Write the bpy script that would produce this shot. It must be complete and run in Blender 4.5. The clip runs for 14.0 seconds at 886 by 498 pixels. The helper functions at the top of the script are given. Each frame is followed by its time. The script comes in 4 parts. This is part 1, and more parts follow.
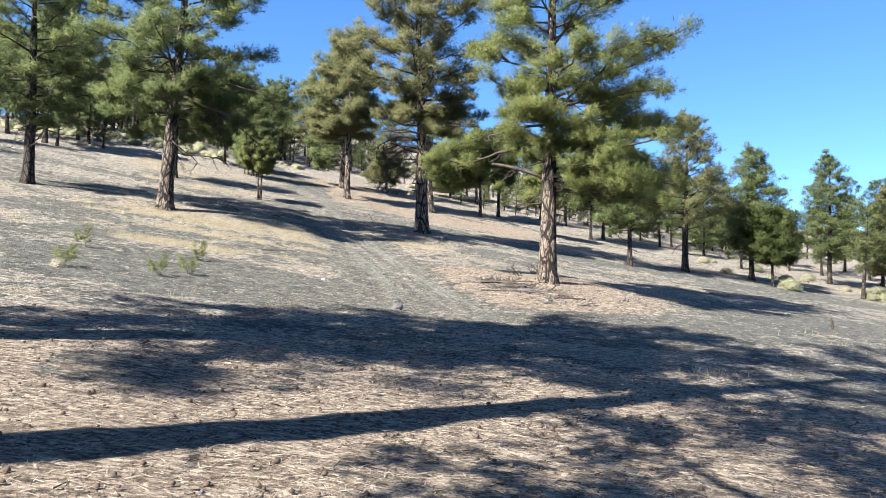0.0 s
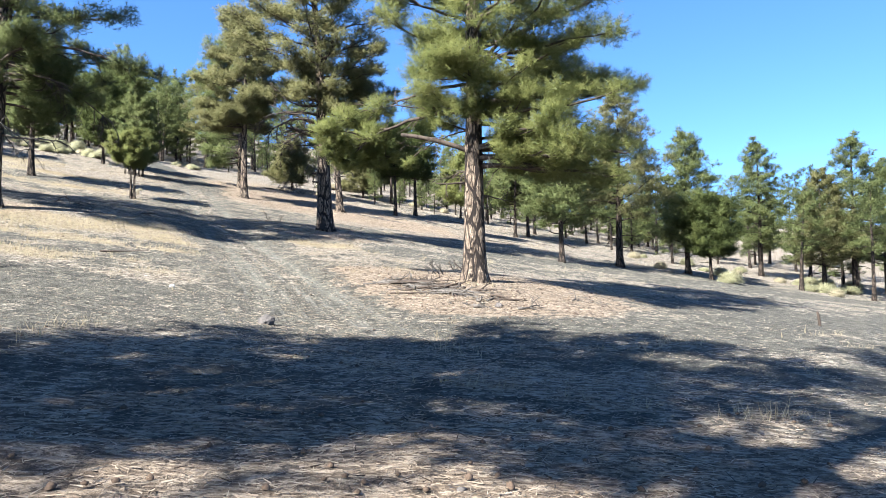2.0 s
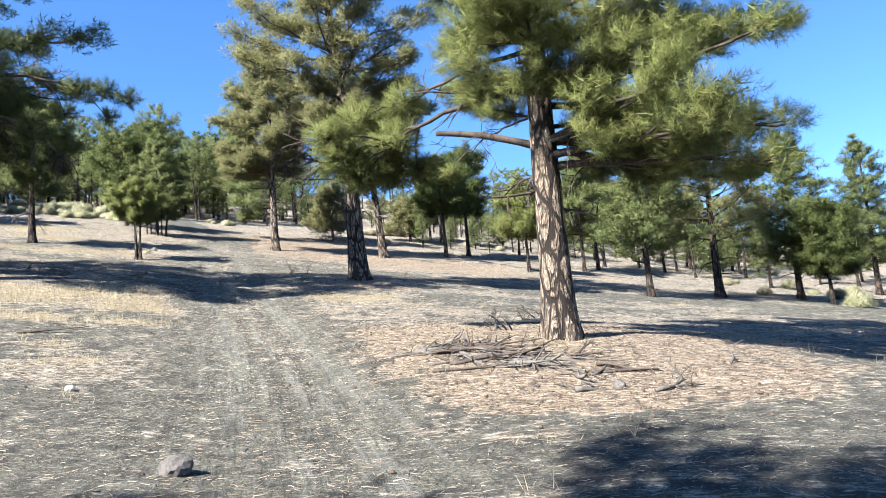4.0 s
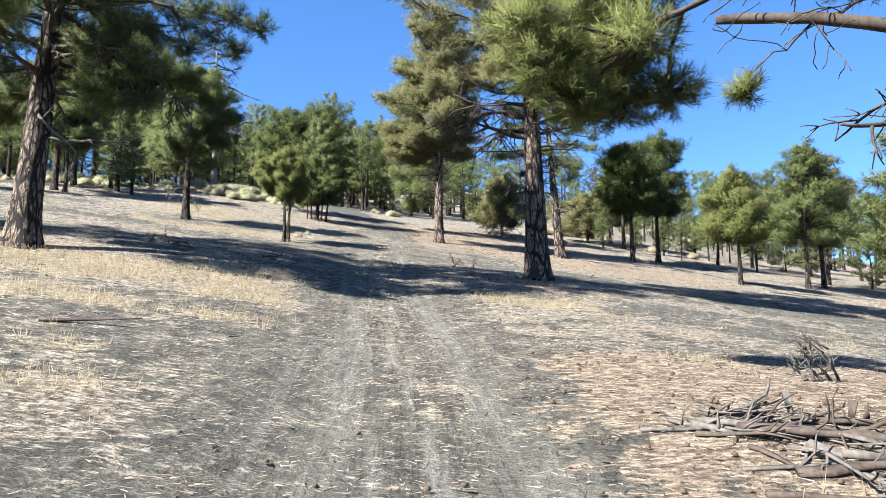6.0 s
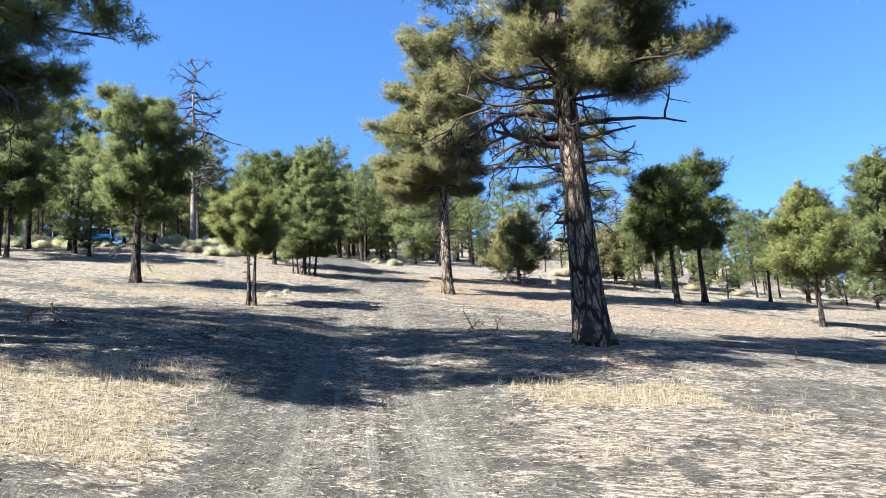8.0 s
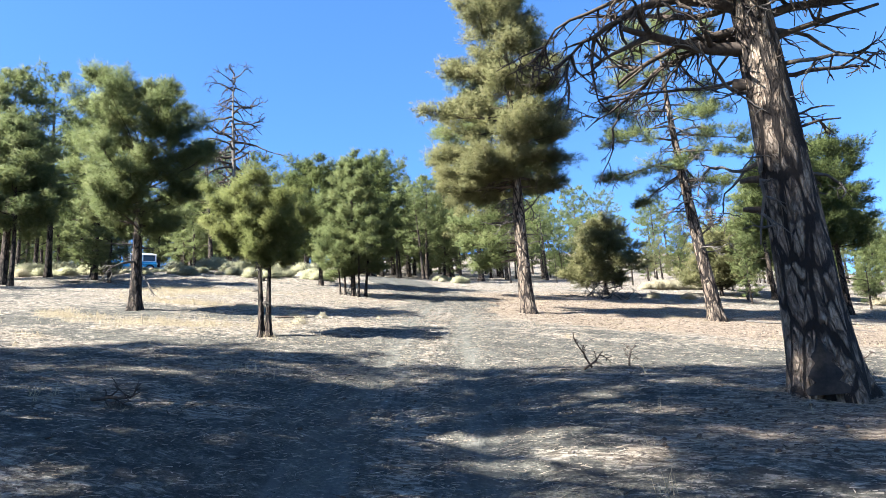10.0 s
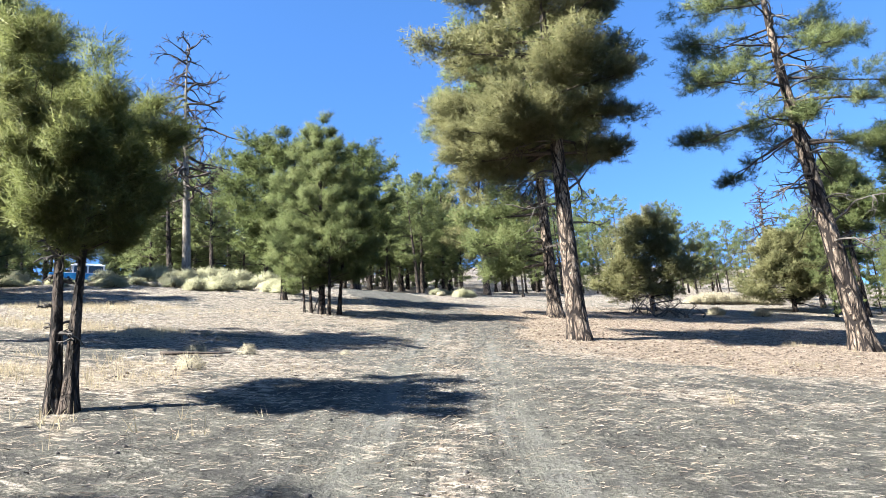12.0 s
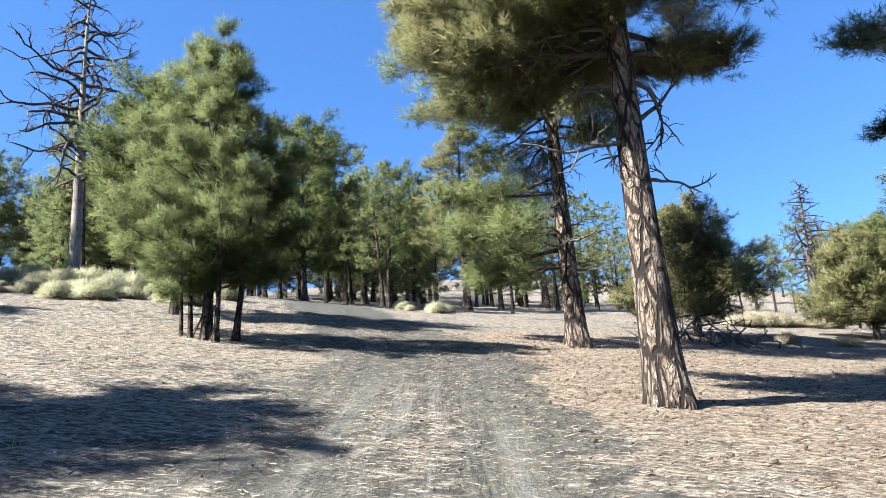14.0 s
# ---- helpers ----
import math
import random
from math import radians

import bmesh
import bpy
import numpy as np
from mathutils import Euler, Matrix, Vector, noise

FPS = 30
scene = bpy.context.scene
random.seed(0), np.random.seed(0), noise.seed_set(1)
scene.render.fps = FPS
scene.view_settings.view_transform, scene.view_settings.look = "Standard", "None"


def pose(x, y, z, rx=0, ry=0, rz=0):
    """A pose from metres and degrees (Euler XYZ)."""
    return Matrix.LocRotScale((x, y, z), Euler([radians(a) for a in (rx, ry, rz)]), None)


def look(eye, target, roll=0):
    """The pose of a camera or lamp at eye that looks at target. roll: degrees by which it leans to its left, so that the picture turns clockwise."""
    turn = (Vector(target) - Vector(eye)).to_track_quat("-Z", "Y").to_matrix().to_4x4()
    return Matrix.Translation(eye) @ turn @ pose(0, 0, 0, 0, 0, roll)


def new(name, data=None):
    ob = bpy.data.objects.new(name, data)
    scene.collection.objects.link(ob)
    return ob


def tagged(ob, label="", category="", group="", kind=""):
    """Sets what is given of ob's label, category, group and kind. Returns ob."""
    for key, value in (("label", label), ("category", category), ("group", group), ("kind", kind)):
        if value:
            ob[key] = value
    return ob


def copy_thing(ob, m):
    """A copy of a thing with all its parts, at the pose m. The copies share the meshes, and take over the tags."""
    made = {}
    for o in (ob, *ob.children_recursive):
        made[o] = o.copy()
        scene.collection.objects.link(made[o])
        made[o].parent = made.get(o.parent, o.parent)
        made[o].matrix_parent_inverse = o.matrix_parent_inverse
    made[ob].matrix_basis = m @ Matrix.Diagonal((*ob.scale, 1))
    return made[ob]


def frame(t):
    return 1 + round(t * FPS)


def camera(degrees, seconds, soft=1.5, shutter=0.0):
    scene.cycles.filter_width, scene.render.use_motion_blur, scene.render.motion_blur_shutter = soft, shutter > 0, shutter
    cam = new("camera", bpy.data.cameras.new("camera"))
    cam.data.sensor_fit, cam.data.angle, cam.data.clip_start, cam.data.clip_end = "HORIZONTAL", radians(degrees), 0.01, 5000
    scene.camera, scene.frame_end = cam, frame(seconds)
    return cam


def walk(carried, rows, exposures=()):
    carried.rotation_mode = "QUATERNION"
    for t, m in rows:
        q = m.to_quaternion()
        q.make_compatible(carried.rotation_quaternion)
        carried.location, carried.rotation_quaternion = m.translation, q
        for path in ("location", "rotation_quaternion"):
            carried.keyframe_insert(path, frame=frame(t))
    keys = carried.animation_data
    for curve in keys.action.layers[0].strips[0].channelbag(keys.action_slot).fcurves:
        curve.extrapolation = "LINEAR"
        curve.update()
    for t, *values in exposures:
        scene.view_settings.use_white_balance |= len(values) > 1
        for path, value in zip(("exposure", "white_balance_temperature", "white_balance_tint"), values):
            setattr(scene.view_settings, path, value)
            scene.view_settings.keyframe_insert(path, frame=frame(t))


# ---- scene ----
cam = camera(62.1, 14.0, soft=0.75)
TIP = Vector((-0.10, 0.14, 1)).rotation_difference(Vector((0, 0, 1))).to_matrix().to_4x4()
PATH = [
    (0, (0.041, 1.011, 1.25), (0.039, 3.003, 1.077), 6.9),
    (0.5, (0.031, 2.047, 1.073), (0.071, 4.038, 0.887), 7.5),
    (1, (0.127, 3.445, 0.864), (0.229, 5.433, 0.676), 7.6),
    (1.5, (0.433, 5.073, 0.61), (0.597, 7.059, 0.439), 7.0),
    (2, (0.693, 6.836, 0.383), (0.904, 8.82, 0.252), 5.6),
    (2.2, (0.969, 7.666, 0.318), (1.183, 9.651, 0.201), 4.8),
    (4.3, (1.266, 14.973, -0.039), (1.272, 16.973, -0.053), 0.3),
    (4.5, (1.271, 15.678, -0.046), (1.228, 17.677, -0.058), 0.0),
    (5, (1.067, 17.261, -0.201), (0.891, 19.253, -0.246), -0.6),
    (5.5, (0.781, 18.962, -0.417), (0.455, 20.93, -0.565), 0.1),
    (6, (0.198, 20.444, -0.577), (-0.191, 22.406, -0.608), 4.0),
    (6.5, (-0.057, 22.148, -0.526), (-0.455, 24.104, -0.391), 1.7),
    (7, (-0.353, 23.918, -0.512), (-0.736, 25.876, -0.382), -0.2),
    (7.5, (-0.798, 25.656, -0.484), (-1.186, 27.615, -0.385), 0.4),
    (7.7, (-0.995, 26.392, -0.444), (-1.392, 28.35, -0.35), 0.7),
    (9.8, (-3.064, 33.645, -0.547), (-3.624, 35.559, -0.396), -0.5),
    (10, (-3.316, 34.481, -0.543), (-3.896, 36.389, -0.39), -0.8),
    (10.5, (-4.176, 36.703, -0.526), (-4.786, 38.6, -0.364), -1.2),
    (11, (-5.041, 38.951, -0.465), (-5.657, 40.846, -0.291), -1.4),
    (11.5, (-5.808, 41.393, -0.399), (-6.403, 43.294, -0.214), -1.2),
    (12, (-6.571, 43.921, -0.367), (-7.132, 45.83, -0.17), -1.0),
    (12.5, (-7.328, 46.551, -0.297), (-7.854, 48.47, -0.096), -0.7),
    (13, (-8.011, 48.93, -0.226), (-8.515, 50.855, -0.019), -0.4),
    (13.5, (-8.631, 51.209, -0.077), (-9.124, 53.136, 0.14), -0.3),
    (14, (-9.134, 53.349, 0.043), (-9.628, 55.273, 0.276), -0.2),
]
walk(cam, [(t, TIP @ look(eye, target, roll)) for t, eye, target, roll in PATH],
     exposures=[(0, 2.36), (2, 2.54), (5, 2.5), (6, 2.42), (7.5, 2.5), (10, 2.75), (11, 2.65), (12, 2.62), (12.5, 2.68), (14, 2.5)])

# ---- light ----
SUN_TO = Vector((-0.557, -0.463, 0.69)).normalized()
sun_data = bpy.data.lights.new("sun", "SUN")
sun_data.energy, sun_data.angle, sun_data.color = 5.0, radians(0.53), (1.0, 0.965, 0.90)
sun = new("sun", sun_data)
sun.matrix_world = look(SUN_TO * 200, (0, 0, 0))
world = bpy.data.worlds.new("sky")
scene.world = world
world.use_nodes = True
wn = world.node_tree
sky = wn.nodes.new("ShaderNodeTexSky")
sky.sky_type, sky.sun_disc = "NISHITA", False
sky.sun_elevation = math.asin(SUN_TO.z)
sky.sun_rotation = math.atan2(SUN_TO.x, SUN_TO.y)
sky.altitude, sky.air_density, sky.dust_density, sky.ozone_density = 2200, 0.8, 1.2, 1.5
wn.nodes["Background"].inputs["Strength"].default_value = 0.062
deep = wn.nodes.new("ShaderNodeHueSaturation")
deep.inputs["Saturation"].default_value = 1.12
wn.links.new(sky.outputs[0], deep.inputs["Color"])
azure = wn.nodes.new("ShaderNodeMix")
azure.data_type, azure.blend_type = "RGBA", "MULTIPLY"
azure.inputs[0].default_value = 1.0
azure.inputs[7].default_value = (0.75, 0.96, 1.16, 1)
wn.links.new(deep.outputs[0], azure.inputs[6])
even = wn.nodes.new("ShaderNodeMix")
even.data_type = "RGBA"
even.inputs[0].default_value = 0.2
even.inputs[7].default_value = (0.30, 1.08, 2.75, 1)
wn.links.new(azure.outputs[2], even.inputs[6])
wn.links.new(even.outputs[2], wn.nodes["Background"].inputs["Color"])


# ---- materials ----
def material(name, rough=0.85):
    m = bpy.data.materials.new(name)
    m.use_nodes = True
    t = m.node_tree
    b = t.nodes["Principled BSDF"]
    b.inputs["Roughness"].default_value = rough
    b.inputs["Specular IOR Level"].default_value = 0.25
    return m, t, b


def node(t, kind, **values):
    n = t.nodes.new(kind)
    for key, value in values.items():
        n.inputs[key.replace("_", " ")].default_value = value
    return n


def ramp(t, source, *stops):
    r = t.nodes.new("ShaderNodeValToRGB")
    e = r.color_ramp.elements
    while len(e) < len(stops):
        e.new(0.5)
    for slot, (place, colour) in zip(e, stops):
        slot.position = place
        slot.color = (*colour, 1)
    t.links.new(source, r.inputs[0])
    return r.outputs[0]


def mix(t, factor, a, b, blend="MIX"):
    n = t.nodes.new("ShaderNodeMix")
    n.data_type, n.blend_type = "RGBA", blend
    for socket, value in ((n.inputs[0], factor), (n.inputs[6], a), (n.inputs[7], b)):
        if isinstance(value, bpy.types.NodeSocket):
            t.links.new(value, socket)
        elif isinstance(value, tuple):
            socket.default_value = (*value, 1)
        else:
            socket.default_value = value
    return n.outputs[2]


def calc(t, what, a, b=0.0, clamp=False):
    n = t.nodes.new("ShaderNodeMath")
    n.operation, n.use_clamp = what, clamp
    for socket, value in zip(n.inputs, (a, b)):
        if isinstance(value, bpy.types.NodeSocket):
            t.links.new(value, socket)
        else:
            socket.default_value = value
    return n.outputs[0]


def coords(t, scale=(1, 1, 1)):
    c = t.nodes.new("ShaderNodeTexCoord")
    m = t.nodes.new("ShaderNodeMapping")
    m.inputs["Scale"].default_value = scale
    t.links.new(c.outputs["Object"], m.inputs[0])
    return m.outputs[0]


def noise_tex(t, where, scale, detail=4.0, rough=0.6):
    n = node(t, "ShaderNodeTexNoise", Scale=scale, Detail=detail, Roughness=rough)
    t.links.new(where, n.inputs["Vector"])
    return n.outputs["Fac"]


def bump(t, b, height, strength, distance):
    n = node(t, "ShaderNodeBump", Strength=strength, Distance=distance)
    t.links.new(height, n.inputs["Height"])
    t.links.new(n.outputs[0], b.inputs["Normal"])


def bark_material(name, furrow, plate, pale, scale=1.0):
    m, t, b = material(name, 0.9)
    where = coords(t, (9.0 * scale, 9.0 * scale, 2.5 * scale))
    warp = node(t, "ShaderNodeTexNoise", Scale=1.2, Detail=2.5, Roughness=0.5)
    t.links.new(where, warp.inputs["Vector"])
    shift = t.nodes.new("ShaderNodeVectorMath")
    shift.operation = "MULTIPLY_ADD"
    t.links.new(warp.outputs["Color"], shift.inputs[0])
    shift.inputs[1].default_value = (0.7, 0.7, 0.7)
    t.links.new(where, shift.inputs[2])
    v = node(t, "ShaderNodeTexVoronoi", Scale=1.0)
    v.feature = "DISTANCE_TO_EDGE"
    t.links.new(shift.outputs[0], v.inputs["Vector"])
    small = node(t, "ShaderNodeTexVoronoi", Scale=2.7)
    small.feature = "DISTANCE_TO_EDGE"
    t.links.new(shift.outputs[0], small.inputs["Vector"])
    grain = noise_tex(t, coords(t, (50, 50, 16)), 1.0, 6)
    blotch = noise_tex(t, coords(t, (3.5, 3.5, 1.2)), 1.0, 4)
    cells = t.nodes.new("ShaderNodeTexVoronoi")
    t.links.new(shift.outputs[0], cells.inputs["Vector"])
    split = t.nodes.new("ShaderNodeSeparateColor")
    t.links.new(cells.outputs["Color"], split.inputs[0])
    plates = ramp(t, calc(t, "ADD", calc(t, "MULTIPLY", blotch, 0.6), calc(t, "MULTIPLY", split.outputs[0], 0.4)), (0.28, plate), (0.72, pale))
    plates = mix(t, calc(t, "MULTIPLY", grain, 0.4), plates, tuple(0.5 * c for c in plate))
    deep = node(t, "ShaderNodeTexVoronoi", Scale=0.5)
    deep.feature = "DISTANCE_TO_EDGE"
    t.links.new(shift.outputs[0], deep.inputs["Vector"])
    some = ramp(t, noise_tex(t, coords(t, (5, 5, 2.5)), 1.0, 4), (0.42, (1.0, 1.0, 1.0)), (0.62, (0.45, 0.45, 0.45)))
    edge = ramp(t, v.outputs["Distance"], (0.05, (0, 0, 0)), (0.12, (1, 1, 1)))
    edge = mix(t, some, (1, 1, 1), edge)
    main = ramp(t, deep.outputs["Distance"], (0.05, (0, 0, 0)), (0.11, (1, 1, 1)))
    crack = ramp(t, small.outputs["Distance"], (0.0, (0.6, 0.6, 0.6)), (0.1, (1, 1, 1)))
    edge = calc(t, "MULTIPLY", calc(t, "MULTIPLY", edge, main), crack)
    t.links.new(mix(t, edge, furrow, plates), b.inputs["Base Color"])
    bump(t, b, calc(t, "ADD", edge, calc(t, "MULTIPLY", grain, 0.5)), 1.0, 0.05)
    return m


BARK = bark_material("old_bark", (0.012, 0.009, 0.008), (0.135, 0.098, 0.073), (0.34, 0.277, 0.217), 0.85)
BARK_DARK = bark_material("dark_bark", (0.008, 0.006, 0.005), (0.07, 0.053, 0.043), (0.14, 0.108, 0.086), 1.3)


def wood_material(name, low, high):
    m, t, b = material(name, 0.85)
    grain = noise_tex(t, coords(t, (18, 18, 3)), 1.0, 6)
    blotch = noise_tex(t, coords(t), 1.7, 3)
    colour = ramp(t, calc(t, "ADD", calc(t, "MULTIPLY", grain, 0.6), calc(t, "MULTIPLY", blotch, 0.4)), (0.35, low), (0.65, high))
    t.links.new(colour, b.inputs["Base Color"])
    bump(t, b, grain, 0.6, 0.01)
    return m


LIMB_WOOD = wood_material("limb_bark", (0.016, 0.012, 0.010), (0.075, 0.058, 0.047))
DEAD_WOOD = wood_material("dead_wood", (0.022, 0.0195, 0.0175), (0.12, 0.109, 0.098))
SNAG_WOOD = wood_material("bleached_wood", (0.055, 0.046, 0.038), (0.24, 0.212, 0.18))


def needle_material(name, dark, light, tip):
    m, t, b = material(name, 0.55)
    g = t.nodes.new("ShaderNodeNewGeometry")
    clump = noise_tex(t, coords(t), 1.1, 3)
    tone = calc(t, "ADD", calc(t, "MULTIPLY", g.outputs["Random Per Island"], 0.26), calc(t, "ADD", calc(t, "MULTIPLY", clump, 0.75), 0.09))
    colour = ramp(t, tone, (0.3, dark), (0.62, light), (0.95, tip))
    t.links.new(colour, b.inputs["Base Color"])
    b.inputs["Specular IOR Level"].default_value = 0.15
    glow = t.nodes.new("ShaderNodeBsdfTranslucent")
    t.links.new(colour, glow.inputs["Color"])
    both = t.nodes.new("ShaderNodeMixShader")
    both.inputs[0].default_value = 0.5
    t.links.new(b.outputs[0], both.inputs[1])
    t.links.new(glow.outputs[0], both.inputs[2])
    t.links.new(both.outputs[0], t.nodes["Material Output"].inputs["Surface"])
    return m


NEEDLE = needle_material("green_needles", (0.068, 0.096, 0.039), (0.147, 0.179, 0.072), (0.240, 0.249, 0.110))
NEEDLE_OLIVE = needle_material("olive_needles", (0.084, 0.092, 0.043), (0.178, 0.180, 0.082), (0.272, 0.249, 0.131))
NEEDLE_BRIGHT = needle_material("young_needles", (0.085, 0.109, 0.037), (0.177, 0.201, 0.070), (0.279, 0.279, 0.112))
NEEDLE_DEEP = needle_material("deep_green_needles", (0.039, 0.058, 0.022), (0.092, 0.119, 0.041), (0.164, 0.180, 0.066))
BRUSH = needle_material("rabbitbrush_stems", (0.230, 0.238, 0.145), (0.391, 0.391, 0.255), (0.544, 0.527, 0.383))
BRUSH_CREAM = needle_material("seeded_brush", (0.281, 0.255, 0.170), (0.468, 0.425, 0.306), (0.612, 0.570, 0.442))
STRAW = needle_material("dry_grass_blades", (0.208, 0.169, 0.111), (0.358, 0.305, 0.202), (0.455, 0.403, 0.279))
CHAFF = needle_material("bleached_litter", (0.203, 0.160, 0.122), (0.355, 0.300, 0.237), (0.491, 0.439, 0.360))


def plain(name, low, high, rough=0.8, scale=20.0, strength=0.4, metal=0.0):
    m, t, b = material(name, rough)
    where = coords(t)
    grain = noise_tex(t, where, scale, 5)
    blotch = noise_tex(t, where, scale * 0.15, 3)
    tone = calc(t, "ADD", calc(t, "MULTIPLY", grain, 0.5), calc(t, "MULTIPLY", blotch, 0.5))
    t.links.new(ramp(t, tone, (0.35, low), (0.65, high)), b.inputs["Base Color"])
    b.inputs["Metallic"].default_value = metal
    bump(t, b, grain, strength, 0.01)
    return m


STONE = plain("cinder_stone", (0.035, 0.033, 0.032), (0.11, 0.10, 0.095), 0.95, 30)
PALE_STONE = plain("pale_stone", (0.22, 0.21, 0.19), (0.34, 0.33, 0.30), 0.9, 25)
# Near-black colour for the shade painted on the old pine's foot.
SHADE_DARK = plain("shade_dark", (0.008, 0.008, 0.008), (0.035, 0.03, 0.028), 0.9, 25)
CONE = plain("pine_cone_scales", (0.035, 0.025, 0.019), (0.10, 0.07, 0.05), 0.9, 60)
PAINT = plain("sky_blue_paint", (0.03, 0.26, 0.50), (0.05, 0.31, 0.56), 0.25, 3, 0.0)
WHITE = plain("white_paint", (0.72, 0.73, 0.74), (0.80, 0.80, 0.79), 0.35, 4, 0.0)
RUBBER = plain("tyre_rubber", (0.012, 0.012, 0.012), (0.03, 0.03, 0.03), 0.9, 30)
STEEL = plain("grey_steel", (0.35, 0.35, 0.36), (0.5, 0.5, 0.5), 0.35, 20, 0.1, 1.0)
LAMP = plain("lamp_lens", (0.6, 0.6, 0.58), (0.75, 0.75, 0.72), 0.1, 8, 0.0)
GLASS, _t, _b = material("window_glass", 0.03)
_b.inputs["Base Color"].default_value = (0.02, 0.025, 0.03, 1)
_b.inputs["Specular IOR Level"].default_value = 0.6


def ground_material():
    m, t, b = material("cinder_soil", 0.95)
    where = coords(t)
    fine = noise_tex(t, where, 26.0, 6, 0.7)
    pebble = node(t, "ShaderNodeTexVoronoi", Scale=55.0)
    t.links.new(where, pebble.inputs["Vector"])
    mid = noise_tex(t, where, 3.0, 6, 0.65)
    wide = noise_tex(t, where, 0.35, 4, 0.6)
    streak = noise_tex(t, coords(t, (5.0, 15.0, 9.0)), 1.0, 6, 0.72)

    def mask(name):
        a = t.nodes.new("ShaderNodeAttribute")
        a.attribute_name = name
        return a.outputs["Fac"]

    patchy = noise_tex(t, where, 1.1, 5, 0.62)
    cinder = ramp(t, fine, (0.36, (0.019, 0.018, 0.0146)), (0.5, (0.066, 0.064, 0.052)), (0.64, (0.192, 0.186, 0.152)))
    cinder = mix(t, ramp(t, pebble.outputs["Distance"], (0.0, (1, 1, 1)), (0.45, (0, 0, 0))), cinder, (0.118, 0.119, 0.102))
    cinder = mix(t, calc(t, "MULTIPLY", wide, 0.4), cinder, (0.104, 0.102, 0.085))
    cinder = mix(t, ramp(t, mid, (0.40, (0.8, 0.8, 0.8)), (0.55, (0, 0, 0))), cinder, (0.030, 0.029, 0.027))
    cinder = mix(t, ramp(t, streak, (0.57, (0, 0, 0)), (0.66, (0.8, 0.8, 0.8))), cinder, (0.31, 0.285, 0.24))
    cinder = mix(t, calc(t, "MULTIPLY", mask("rut"), 0.45), cinder, (0.168, 0.167, 0.142))
    # Lines that tyres have drawn along the track.
    split = t.nodes.new("ShaderNodeSeparateXYZ")
    t.links.new(where, split.inputs[0])
    lie = t.nodes.new("ShaderNodeCombineXYZ")
    t.links.new(calc(t, "MULTIPLY", mask("offset"), 4.2), lie.inputs[0])
    t.links.new(calc(t, "MULTIPLY", split.outputs[1], 0.22), lie.inputs[1])
    tread = noise_tex(t, lie.outputs[0], 1.0, 4, 0.55)
    lane = calc(t, "MULTIPLY", calc(t, "SUBTRACT", 1.0, calc(t, "MULTIPLY", calc(t, "ABSOLUTE", mask("offset")), 0.4), True), mask("road"))
    worn = calc(t, "MULTIPLY", lane, ramp(t, tread, (0.52, (0, 0, 0)), (0.64, (0.55, 0.55, 0.55))))
    cinder = mix(t, worn, cinder, (0.19, 0.188, 0.172))
    worn = calc(t, "MULTIPLY", lane, ramp(t, tread, (0.34, (0.5, 0.5, 0.5)), (0.46, (0, 0, 0))))
    cinder = mix(t, worn, cinder, (0.035, 0.034, 0.031))
    cinder = mix(t, calc(t, "MULTIPLY", mask("loose"), 0.75), cinder, mix(t, fine, (0.03, 0.03, 0.027), (0.085, 0.086, 0.077)))
    litter = ramp(t, streak, (0.34, (0.028, 0.022, 0.017)), (0.46, (0.122, 0.103, 0.080)), (0.61, (0.375, 0.343, 0.286)))
    duff = ramp(t, streak, (0.32, (0.030, 0.021, 0.015)), (0.46, (0.145, 0.110, 0.080)), (0.63, (0.385, 0.32, 0.247)))
    litter = mix(t, mask("duff"), litter, duff)
    gold = ramp(t, streak, (0.3, (0.10, 0.08, 0.05)), (0.46, (0.205, 0.172, 0.118)), (0.63, (0.385, 0.335, 0.238)))
    litter = mix(t, mask("grass"), litter, gold)
    speck = noise_tex(t, where, 17.0, 5, 0.75)
    litter = mix(t, ramp(t, speck, (0.38, (0.85, 0.85, 0.85)), (0.47, (0, 0, 0))), litter, (0.040, 0.030, 0.024))
    clods = noise_tex(t, where, 6.0, 5, 0.7)
    litter = mix(t, ramp(t, clods, (0.37, (0.85, 0.85, 0.85)), (0.45, (0, 0, 0))), litter, (0.050, 0.038, 0.030))
    cover = calc(t, "ADD", mask("straw"), calc(t, "MULTIPLY", calc(t, "SUBTRACT", mid, 0.5), 1.6))
    cover = calc(t, "ADD", cover, calc(t, "MULTIPLY", calc(t, "SUBTRACT", patchy, 0.5), 1.5))
    cover = calc(t, "ADD", cover, calc(t, "MULTIPLY", calc(t, "SUBTRACT", streak, 0.5), 0.9))
    cover = ramp(t, cover, (0.42, (0, 0, 0)), (0.60, (1, 1, 1)))
    t.links.new(mix(t, cover, cinder, litter), b.inputs["Base Color"])
    bump(t, b, calc(t, "ADD", calc(t, "ADD", calc(t, "MULTIPLY", fine, 0.7), clods), calc(t, "ADD", calc(t, "ADD", mid, streak), calc(t, "MULTIPLY", calc(t, "MULTIPLY", tread, 2.5), lane))), 1.0, 0.08)
    return m


GROUND = ground_material()


# ---- ground form ----
def cell(ix, iy, seed):
    h = np.sin(ix * 127.1 + iy * 311.7 + seed * 74.7) * 43758.5453
    return h - np.floor(h)


